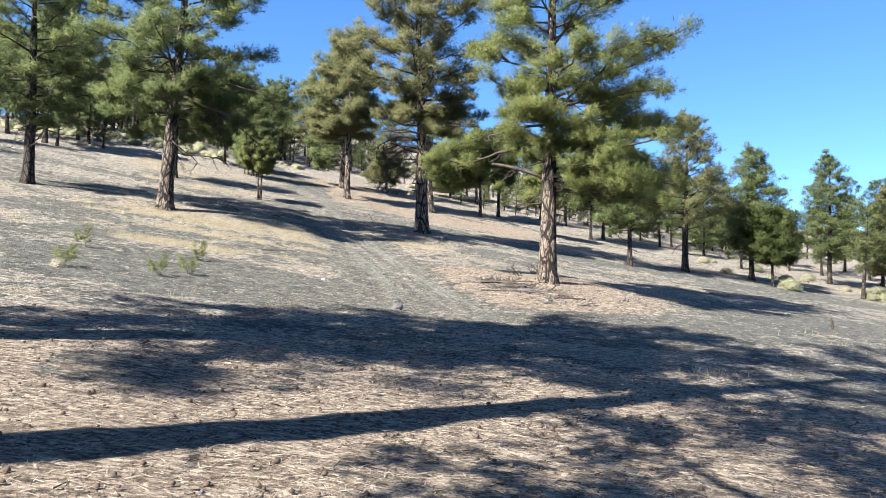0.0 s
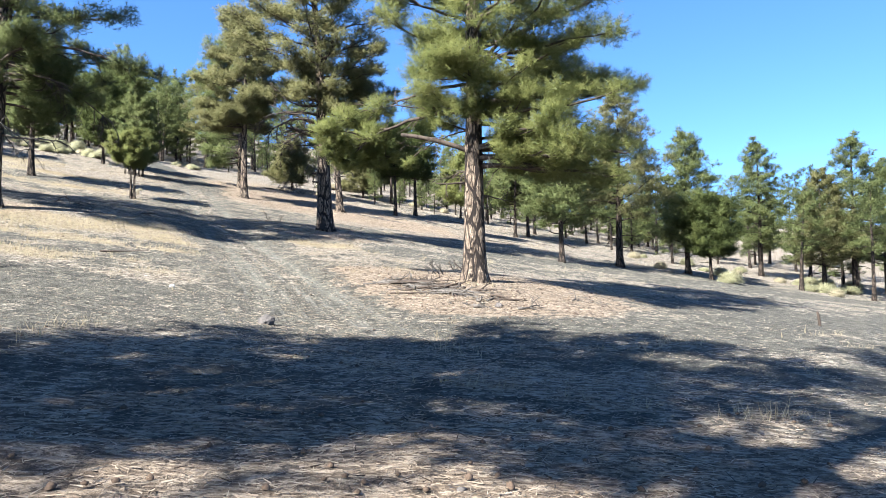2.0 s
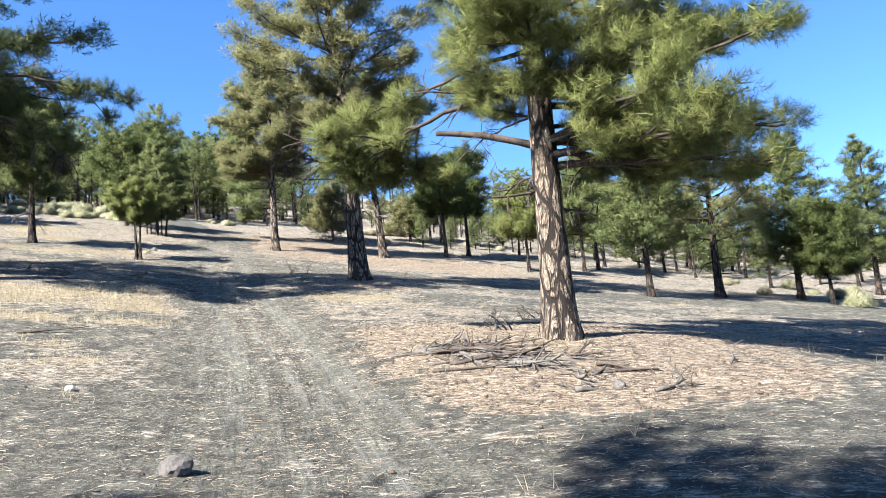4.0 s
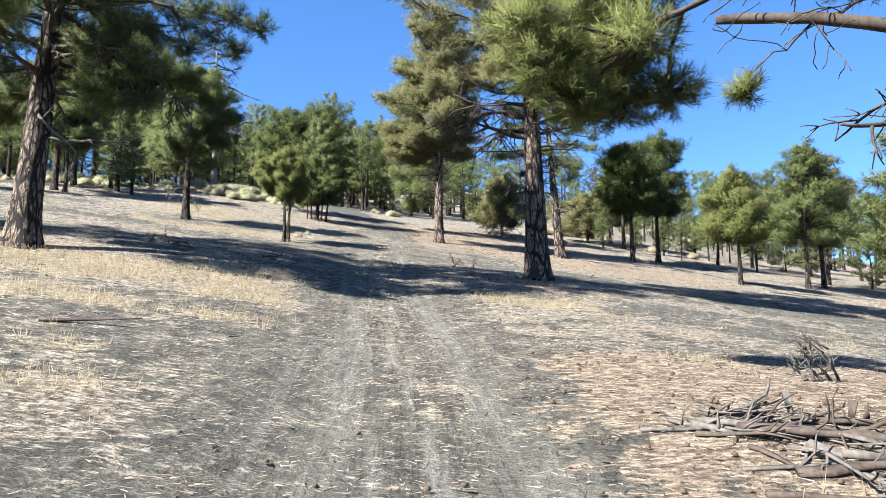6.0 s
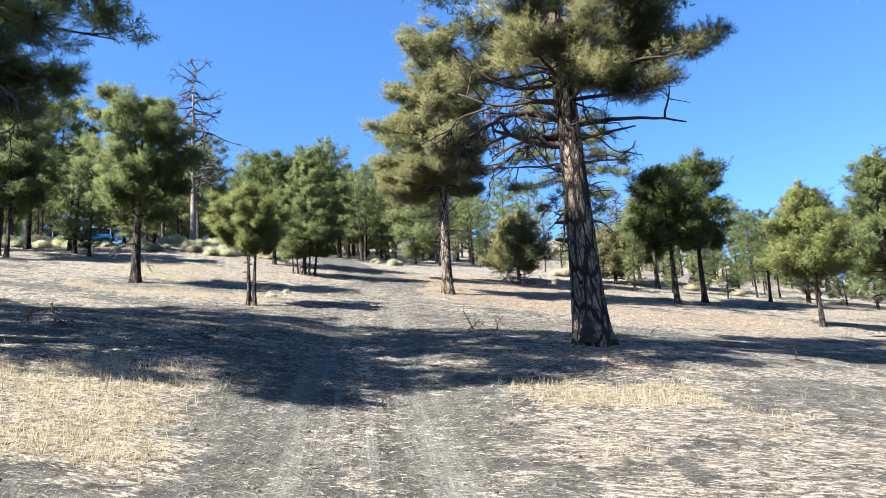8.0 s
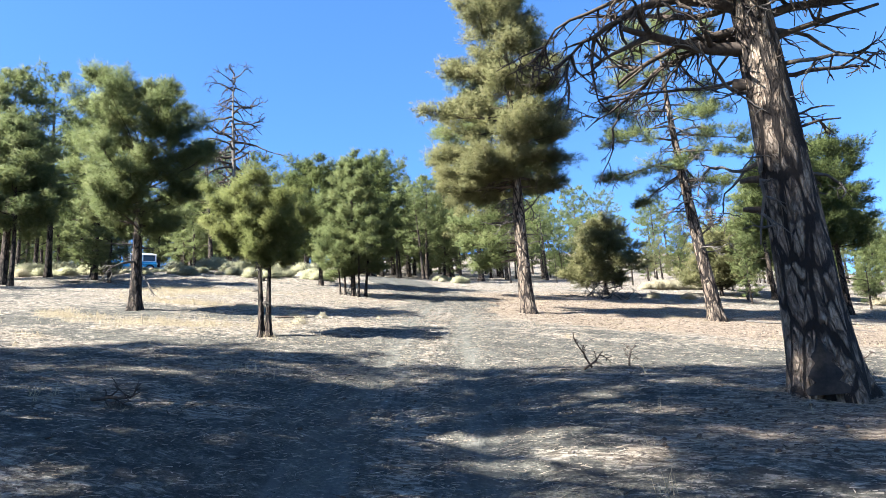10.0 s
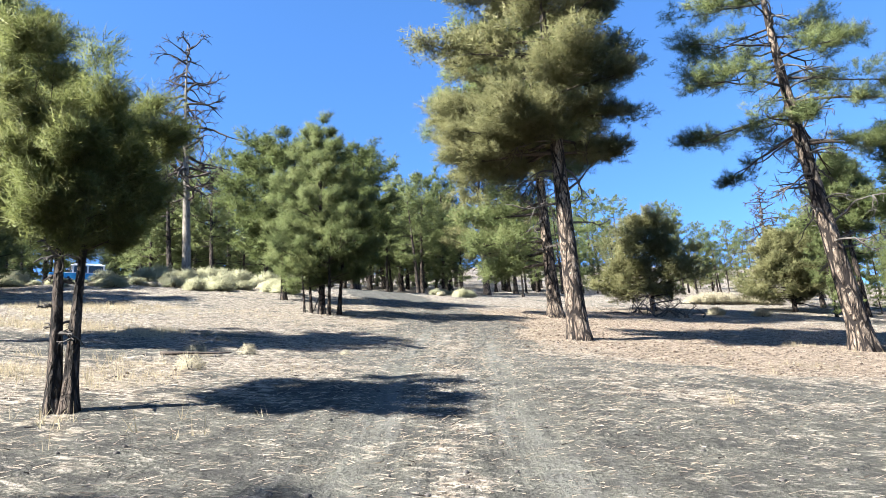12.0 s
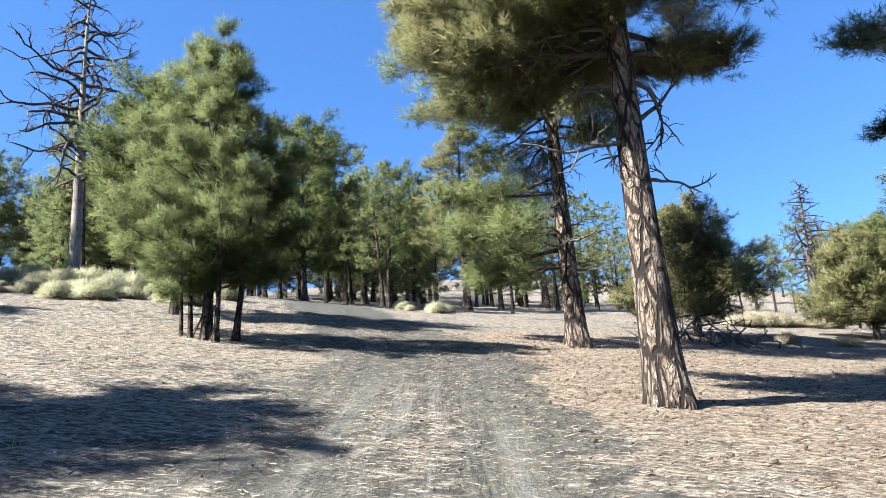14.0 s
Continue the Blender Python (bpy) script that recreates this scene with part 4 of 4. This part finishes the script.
# ---- fallen wood ----
def fallen(x, y, az, length, r, depth, seed, label, category, name="fallen_branch", mat=None, lift=0.0, kink=0.2):
    """A branch that lies along the ground."""
    rng = np.random.default_rng(seed)
    f = Form()
    crooked(f, rng, (0, 0, r * 0.7), (math.cos(az), math.sin(az), lift), length, r, depth, 0.02 if lift else 0.0, kink, 7 if r > 0.05 else 5)
    z0 = ground_z(x, y)
    for k, v in enumerate(f.v):
        g = height(v[:, 0] + x, v[:, 1] + y) - z0
        rel = v[:, 2] if lift else np.where(np.abs(v[:, 2]) > 0.5, 0.2, v[:, 2] * 0.5)
        v[:, 2] = g + np.maximum(rel, -0.02)
    ob = new(name, f.mesh(name, mat or DEAD_WOOD))
    ob.location = (x, y, z0)
    return tagged(ob, label, category, "fallen wood")


rng = np.random.default_rng(8)
GREY = "weathered grey dead branch lying on needle litter"
for k in range(72):
    u = rng.random()
    x, y = 0.9 + 2.8 * u + rng.normal() * 0.35, 27.6 - 2.4 * u + rng.normal() * 0.55
    fallen(x, y, rng.uniform(-1.1, 0.4), rng.uniform(0.4, 1.3), rng.uniform(0.014, 0.05), 1, 800 + k, GREY, "branch", mat=(DEAD_WOOD, DEAD_WOOD, LIMB_WOOD)[k % 3], lift=rng.choice([0.0, 0.0, 0.0, 0.1]), kink=0.22)
for k, (x, y, az, length, r) in enumerate([(1.2, 27.2, -0.5, 1.9, 0.07), (1.5, 26.9, -0.35, 2.1, 0.09), (1.9, 26.5, -0.55, 1.6, 0.075), (1.7, 26.0, -0.1, 1.7, 0.065), (2.3, 26.6, -0.6, 1.8, 0.085), (2.0, 27.3, -0.25, 1.5, 0.06),
                                           (2.6, 26.0, -0.3, 1.7, 0.095), (1.4, 25.6, 0.05, 1.3, 0.05), (2.9, 25.7, -0.2, 1.5, 0.07)]):
    fallen(x, y, az, length, r, 0, 440 + k, "thick grey fallen limb in a heap of branches", "log", "log", (DEAD_WOOD, LIMB_WOOD)[k % 2], kink=0.16)
for k in range(5):
    fallen(2.75 + 0.12 * k, 29.6 + 0.1 * k, 1.2 + 0.6 * k, 0.48, 0.022, 2, 450 + k, "upturned dead branch with forked bare twigs", "branch", lift=1.1)
fallen(3.3, 23.9, 0.3, 0.55, 0.05, 1, 461, "pale forked root stump lying on cinders", "root", "dead_root", DEAD_WOOD, 0.1)
fallen(3.9, 25.0, 0.05, 0.9, 0.055, 0, 462, "short dark log on the litter", "log", "log", LIMB_WOOD, kink=0.05)
fallen(4.3, 23.6, 0.3, 1.0, 0.03, 2, 463, GREY, "branch", lift=0.15)
fallen(6.2, 25.7, 0.6, 0.8, 0.025, 1, 464, GREY, "branch", lift=0.2)
fallen(-6.9, 29.0, 0.3, 1.35, 0.06, 0, 465, "charred fallen log on pale grass", "log", "log", LIMB_WOOD, kink=0.05)
fallen(-14.8, 54.7, 0.35, 1.25, 0.075, 0, 466, "short charred log beside straw tufts", "log", "log", LIMB_WOOD, kink=0.05)
for k, (x, y, lift) in enumerate([(-4.4, 47.0, 1.0), (-3.8, 47.3, 0.9), (-4.5, 46.7, 0.8), (-12.7, 40.4, 0.4), (-12.2, 40.6, 0.5), (-10.9, 39.8, 0.25), (-11.6, 40.2, 0.3), (0.5, 51.0, 1.3), (4.1, 34.5, 1.0),
                                  (4.5, 34.9, 0.9), (4.9, 36.0, 0.8), (-9.3, 41.0, 0.4), (3.0, 45.0, 0.2)]):
    fallen(x, y, rng.uniform(0, 6.3), rng.uniform(0.35, 0.75), 0.022, 2, 470 + k, "forked dead branch standing up from the litter", "branch", mat=LIMB_WOOD, lift=lift)
for k in range(16):
    fallen(-5.9 + rng.normal() * 1.0, 76.6 + rng.normal() * 0.7, rng.uniform(0, 6.3), rng.uniform(1.0, 2.2), 0.04, 2, 490 + k, "tangled dark dead branch in a brush heap", "branch", lift=rng.uniform(0.2, 0.8))
for k in range(14):
    x, y = rng.uniform(-1, 16), rng.uniform(56, 76)
    fallen(x, y, rng.uniform(-0.5, 0.5), rng.uniform(1.5, 4.5), rng.uniform(0.05, 0.12), 0, 510 + k, "grey fallen trunk under the pines", "log", "log", kink=0.05)


# ---- brush and seedlings ----
def bush(seed, r, h, count, mat, label):
    rng = np.random.default_rng(seed)
    root = new("rabbitbrush")
    tagged(root, label, "bush", "brush of the clearing")
    ang, tilt = rng.uniform(0, 2 * np.pi, count), np.arccos(rng.uniform(0.05, 1, count))
    way = unit(np.stack([np.cos(ang) * np.sin(tilt), np.sin(ang) * np.sin(tilt), np.cos(tilt)], 1))
    reach = np.sqrt((way[:, 0] ** 2 + way[:, 1] ** 2) * r * r + way[:, 2] ** 2 * h * h) * rng.uniform(0.75, 1.05, count)
    start = way * (reach * rng.uniform(0.35, 0.85, count))[:, None]
    part("foliage", blades("foliage", start, unit(way + 0.5 * rng.normal(size=way.shape)), reach * 0.22, 0.013 * r / 0.6, mat, rng, unit(way + 0.3 * rng.normal(size=way.shape) + np.array([0, 0, 0.3]))), root)
    f = Form()
    for k in range(4):
        a = rng.uniform(0, 6.28)
        crooked(f, rng, (0, 0, -0.05), (math.cos(a) * 0.7, math.sin(a) * 0.7, 1), h * 0.7, 0.02, 0, 0.0, 0.2, 4)
    part("stems", f.mesh("stems", DEAD_WOOD), root)
    return root


BUSHES = [bush(600, 0.75, 0.7, 4200, BRUSH, "mounded pale green rabbitbrush in dry grass"), bush(601, 0.6, 0.55, 3600, BRUSH_CREAM, "cream seeded rabbitbrush mound in dry grass"),
          bush(602, 0.9, 0.8, 4600, BRUSH, "mounded pale green rabbitbrush in dry grass"), bush(603, 0.3, 0.3, 900, BRUSH_CREAM, "small pale straw tuft on grey cinders")]
for k, ob in enumerate(BUSHES):
    x, y = [(-30.0, 71.2), (-28.5, 73.5), (-33.5, 74.5), (-14.5, 55.3)][k]
    ob.location = (x, y, ground_z(x, y) - 0.02)


def put_bush(kind, x, y, s):
    copy_thing(BUSHES[kind], pose(x, y, ground_z(x, y) - 0.02, 0, 0, rng.uniform(0, 360)) @ Matrix.Diagonal((s, s, s * rng.uniform(0.8, 1.15), 1)))


for k in range(140):
    u = rng.random()
    x, y = -23.5 - 18 * u + rng.normal() * 1.2, 74.0 - 7 * u + abs(rng.normal()) * 4.0
    if float(along(TRACK, np.array([x]), np.array([y]))[0][0]) > 3.0:
        low = float(along([(-57, 98), (-24, 63)], np.array([x]), np.array([y]))[0][0]) < 3.0
        put_bush(int(rng.integers(3)), x, y, rng.uniform(0.35, 0.5) if low else rng.uniform(0.7, 1.3))
for k in range(12):
    put_bush(1 if k % 2 else 0, -16.5 - rng.uniform(-0.6, 2.4) - 0.4 * k * 0.3, 84.5 + 0.6 * k + rng.normal() * 0.4, rng.uniform(0.6, 0.9))
for x, y, s in [(-3.4, 88.2, 1.4), (-2.7, 88.6, 1.5), (-2.0, 88.9, 1.4), (-3.0, 89.4, 1.5), (-1.4, 89.3, 1.3), (-4.1, 87.9, 1.2), (-2.3, 89.8, 1.5), (-0.6, 89.6, 1.3), (0.4, 90.2, 1.4), (-1.6, 80.2, 1.0), (-3.6, 79.6, 0.9), (6, 84, 1.4), (9, 83, 1.2)]:
    put_bush(1, x, y, s)
for x, y, s in [(-13.2, 53.3, 1.1), (-13.6, 55.6, 0.8), (-9.0, 18.3, 0.9), (-15.2, 57.2, 0.6), (-16.4, 58.4, 0.6), (-11.9, 56.2, 0.5)]:
    put_bush(3, x, y, s)
for k in range(26):
    x, y = rng.uniform(20, 45), rng.uniform(50, 70)
    put_bush(int(rng.integers(3)), x, y, rng.uniform(0.6, 1.2))
SEEDLING = "knee-high pine seedling with long green needles"
for k, (x, y, h) in enumerate([(-10.6, 22.6, 0.75), (-9.0, 18.6, 0.55), (-7.6, 24.0, 0.7), (-7.2, 19.7, 0.45), (-6.8, 20.8, 0.5)]):
    ob = pine(x, y, h, 0.014, 0.08, 0.22, 650 + k, SEEDLING, "round", limbs=9, clumps=2, tufts=6, needles=12, blade=(0.17, 0.011), clump=0.10, mat=NEEDLE_BRIGHT, bark=BARK_DARK, limb_parts=False, rise=0.9, bow=0.0)
    ob.name = "pine_seedling"
    ob.scale = (0.55, 0.55, 0.6)
    tagged(ob, category="seedling", group="pine seedlings")


# ---- stones, stake ----
def stone(name, x, y, r, seed, label, mat=STONE):
    bm = bmesh.new()
    bmesh.ops.create_icosphere(bm, subdivisions=3, radius=r)
    for v in bm.verts:
        v.co *= 1 + 0.28 * noise.noise(v.co * (1.0 / r) + Vector((seed, 0, 0))) + 0.12 * noise.noise(v.co * (6 / r))
        v.co.z *= 0.8
    me = bpy.data.meshes.new(name)
    bm.to_mesh(me)
    bm.free()
    me.materials.append(mat)
    ob = new(name, me)
    ob.location = (x, y, ground_z(x, y) + r * 0.35)
    return tagged(ob, label, "rock")


stone("rock", -1.1, 21.0, 0.16, 1, "dark rough lava rock on the cinder track")
stone("rock", 3.9, 23.9, 0.09, 2, "small dark lava rock among branches")
stone("rock", -3.7, 24.45, 0.07, 3, "small pale stone beside the track", PALE_STONE)
stake = Form()
stake.tube([(0, 0, -0.2), (0.0, 0, 0.05), (-0.03, 0, 0.3), (-0.06, 0, 0.42)], [0.05, 0.045, 0.045, 0.03], 8, 0.15, np.random.default_rng(3))
stake_ob = new("wooden_stake", stake.mesh("wooden_stake", LIMB_WOOD))
stake_ob.location = (14.0, 27.1, ground_z(14.0, 27.1))
tagged(stake_ob, "short dark leaning wooden stake beside the track", "stake")


# ---- the blue off-road car ----
def box(f, x0, x1, y0, y1, z0, z1, top=1.0, shift=0.0):
    """A block whose top may be drawn in."""
    cx, cy = (x0 + x1) / 2, (y0 + y1) / 2
    lo = [(x0, y0, z0), (x1, y0, z0), (x1, y1, z0), (x0, y1, z0)]
    hi = [(cx + (a - cx) * top + shift, cy + (b - cy) * top, z1) for a, b, _ in lo]
    f.add(lo + hi, [(0, 3, 2, 1), (4, 5, 6, 7), (0, 1, 5, 4), (1, 2, 6, 5), (2, 3, 7, 6), (3, 0, 4, 7)])


def bevelled(ob, width):
    b = ob.modifiers.new("edges", "BEVEL")
    b.width, b.segments = width, 2
    return ob


def car(x, y, heading):
    root = new("off_road_car")
    tagged(root, "sky-blue boxy off-road car with white roof behind brush", "car")

    def block(name, mat, label, *boxes, parent=root, edge=0.03):
        f = Form()
        for args in boxes:
            box(f, *args)
        return bevelled(part(name, f.mesh(name, mat, False), parent, label), edge)

    block("body", PAINT, "sky-blue painted body", (-1.95, 1.15, -0.8, 0.8, 0.55, 1.12, 0.98))
    block("bonnet", PAINT, "", (1.15, 2.05, -0.72, 0.72, 0.6, 1.14, 0.94))
    for s in (-1, 1):
        block("front_fender", PAINT, "", (1.05, 2.1, s * 0.72 - 0.14, s * 0.72 + 0.14, 0.82, 0.95))
        block("rear_fender", PAINT, "", (-1.85, -0.85, s * 0.78 - 0.12, s * 0.78 + 0.12, 0.82, 0.95))
    block("cabin_frame", WHITE, "white window pillars", (-1.9, 0.95, -0.78, 0.78, 1.12, 1.16), (-1.9, -1.8, -0.76, -0.66, 1.16, 1.74), (-1.9, -1.8, 0.66, 0.76, 1.16, 1.74), (-0.75, -0.65, -0.76, -0.68, 1.16, 1.74), (-0.75, -0.65, 0.68, 0.76, 1.16, 1.74),
          (0.3, 0.4, -0.76, -0.68, 1.16, 1.74), (0.3, 0.4, 0.68, 0.76, 1.16, 1.74), edge=0.01)
    block("roof", WHITE, "white hard roof", (-1.95, 0.55, -0.78, 0.78, 1.74, 1.84, 0.97))
    block("roof_rack", WHITE, "white roof rack", (-1.7, 0.3, -0.6, -0.56, 1.9, 1.94), (-1.7, 0.3, 0.56, 0.6, 1.9, 1.94), (-1.5, -1.46, -0.6, 0.6, 1.84, 1.9), (0.1, 0.14, -0.6, 0.6, 1.84, 1.9), (-0.7, -0.66, -0.6, 0.6, 1.84, 1.9), edge=0.008)
    f = Form()
    f.add([(0.92, -0.7, 1.16), (0.92, 0.7, 1.16), (0.48, 0.68, 1.72), (0.48, -0.68, 1.72), (0.95, -0.7, 1.16), (0.95, 0.7, 1.16), (0.51, 0.68, 1.72), (0.51, -0.68, 1.72)],
          [(0, 1, 2, 3), (7, 6, 5, 4), (0, 4, 5, 1), (1, 5, 6, 2), (2, 6, 7, 3), (3, 7, 4, 0)])
    part("windscreen", f.mesh("windscreen", GLASS, False), root, "dark raked glass")
    for s in (-1, 1):
        block("side_window", GLASS, "dark glass", (-1.78, -0.77, s * 0.72 - 0.01, s * 0.72 + 0.01, 1.18, 1.72), edge=0.004)
        block("door_window", GLASS, "dark glass", (-0.63, 0.28, s * 0.72 - 0.01, s * 0.72 + 0.01, 1.18, 1.72), edge=0.004)
        door = block("door", PAINT, "", (-0.62, 0.5, s * 0.81 - 0.012, s * 0.81 + 0.012, 0.6, 1.1))
        block("door_handle", STEEL, "", (-0.55, -0.4, s * 0.83 - 0.012, s * 0.83 + 0.012, 0.98, 1.02), parent=door, edge=0.005)
        block("headlight", LAMP, "round pale lens", (2.03, 2.09, s * 0.45 - 0.1, s * 0.45 + 0.1, 0.85, 1.05), edge=0.03)
        block("tail_light", LAMP, "", (-2.0, -1.94, s * 0.7 - 0.06, s * 0.7 + 0.06, 0.85, 1.0), edge=0.01)
    block("rear_window", GLASS, "dark glass", (-1.9, -1.88, -0.64, 0.64, 1.18, 1.7), edge=0.004)
    block("bumper", RUBBER, "black bumper", (2.05, 2.2, -0.75, 0.75, 0.55, 0.72))
    block("bumper", RUBBER, "black bumper", (-2.1, -1.96, -0.75, 0.75, 0.55, 0.7))
    for cx, cy, cz, turned in [(1.5, 0.72, 0.42, 0), (1.5, -0.72, 0.42, 0), (-1.35, 0.72, 0.42, 0), (-1.35, -0.72, 0.42, 0), (-2.12, 0.1, 1.05, 1)]:
        w = new("wheel")
        w.parent = root
        w.location = (cx, cy, cz)
        w.rotation_euler = (0, 0, radians(90 * turned))
        for name, mat, rings in (("tyre", RUBBER, [(-0.12, 0.30), (-0.13, 0.38), (-0.09, 0.42), (0.09, 0.42), (0.13, 0.38), (0.12, 0.30)]), ("rim", STEEL, [(-0.10, 0.02), (-0.10, 0.29), (0.10, 0.29), (0.10, 0.02)])):
            f = Form()
            n = 24
            ang = np.linspace(0, 2 * np.pi, n, endpoint=False)
            verts = np.concatenate([np.stack([q * np.cos(ang), np.full(n, p), q * np.sin(ang)], 1) for p, q in rings])
            k = len(rings)
            f.add(verts, [(i * n + j, i * n + (j + 1) % n, ((i + 1) % k) * n + (j + 1) % n, ((i + 1) % k) * n + j) for i in range(k) for j in range(n)])
            part(name, f.mesh(name, mat), w)
    root.matrix_basis = pose(x, y, ground_z(x, y), 0, 0, heading)
    return root


car(-49.7, 90.0, -136)


# ---- loose cover of the ground ----
def scatter(seed, count, area, weight):
    """Places on the ground, kept where the weight allows."""
    rng = np.random.default_rng(seed)
    x, y = rng.uniform(area[0], area[1], count), rng.uniform(area[2], area[3], count)
    near, _ = along(TRACK, x, y)
    keep = rng.random(count) < weight(x, y, near)
    x, y = x[keep], y[keep]
    return np.stack([x, y, height(x, y)], 1), rng


def stuff(name, me, label, category):
    return tagged(new(name, me), label, category, kind="stuff")


def lying(rng, n, up):
    a = rng.uniform(0, 2 * np.pi, n)
    return unit(np.stack([np.cos(a), np.sin(a), rng.uniform(0.0, up, n)], 1))


p, r = scatter(701, 1100000, (-20, 14, 5, 76), lambda x, y, d: np.clip(masks(x, y)[1], 0.36, 1) * np.exp(-d / 5.0) * 0.9)
n = len(p)
p[:, 2] += 0.006
stuff("needle_litter", blades("needle_litter", p, lying(r, n, 0.22), r.uniform(0.04, 0.15, n), r.uniform(0.006, 0.012, n), CHAFF, r), "bleached straw and needle litter strewn on cinders", "litter")
p, r = scatter(702, 160000, (-22, 16, 4, 78), lambda x, y, d: (0.12 + 0.5 * masks(x, y)[2]) * np.exp(-d / 7.0))
n = len(p)
p[:, 2] += 0.006
stuff("twig_litter", blades("twig_litter", p, lying(r, n, 0.3), r.uniform(0.04, 0.18, n), r.uniform(0.008, 0.018, n), LIMB_WOOD, r), "dark broken twigs strewn over the ground", "twigs")
p, r = scatter(703, 330000, (-26, 14, 14, 76), lambda x, y, d: np.clip(masks(x, y)[3] * 0.55 + 0.001 * (1 - masks(x, y)[0]), 0, 1))
p = np.repeat(p, 3, 0) + r.normal(size=(3 * len(p), 3)) * np.array([0.03, 0.03, 0])
n = len(p)
up = unit(r.normal(size=(n, 3)) * np.array([0.35, 0.35, 0.1]) + np.array([0, 0, 1.0]))
stuff("dry_grass", blades("dry_grass", p, up, r.uniform(0.06, 0.24, n), r.uniform(0.006, 0.012, n), STRAW, r), "short golden dry grass in patches", "grass")


def lumps(name, p, r, size, mat, squash):
    """Many small rough stones or cones in one mesh."""
    n = len(p)
    ico = np.array([(0, 0, 1), (0.9, 0, 0.35), (0.28, 0.85, 0.35), (-0.72, 0.52, 0.35), (-0.72, -0.52, 0.35), (0.28, -0.85, 0.35), (0.72, 0.52, -0.4), (-0.28, 0.85, -0.4), (-0.9, 0, -0.4), (-0.28, -0.85, -0.4), (0.72, -0.52, -0.4), (0, 0, -1)], float)
    tri = np.array([(0, 1, 2), (0, 2, 3), (0, 3, 4), (0, 4, 5), (0, 5, 1), (1, 6, 2), (2, 7, 3), (3, 8, 4), (4, 9, 5), (5, 10, 1), (6, 7, 2), (7, 8, 3), (8, 9, 4), (9, 10, 5), (10, 6, 1)])
    co = p[:, None] + ico[None] * (r.uniform(0.75, 1.25, (n, 12, 1))) * size[:, None, None] * np.array([1, 1, squash])
    me = bpy.data.meshes.new(name)
    me.vertices.add(12 * n)
    me.vertices.foreach_set("co", co.ravel())
    faces = (tri[None] + 12 * np.arange(n)[:, None, None]).reshape(-1, 3)
    me.loops.add(faces.size)
    me.loops.foreach_set("vertex_index", faces.ravel())
    me.polygons.add(len(faces))
    me.polygons.foreach_set("loop_start", np.arange(0, faces.size, 3))
    me.materials.append(mat)
    me.update(calc_edges=True)
    return me


p, r = scatter(704, 30000, (-18, 12, 4, 70), lambda x, y, d: 0.6 * np.exp(-d / 5.0))
stuff("cinder_stones", lumps("cinder_stones", p, r, 0.008 + 0.028 * r.random(len(p)) ** 6, STONE, 0.7), "small dark volcanic cinders on the soil", "stones")
p, r = scatter(705, 13000, (-14, 9, 4, 74), lambda x, y, d: masks(x, y)[2] * np.exp(-d / 9.0) * 0.8)
stuff("pine_cones", lumps("pine_cones", p + np.array([0, 0, 0.02]), r, r.uniform(0.014, 0.034, len(p)), CONE, 0.8), "brown pine cones on needle litter", "pine cones")
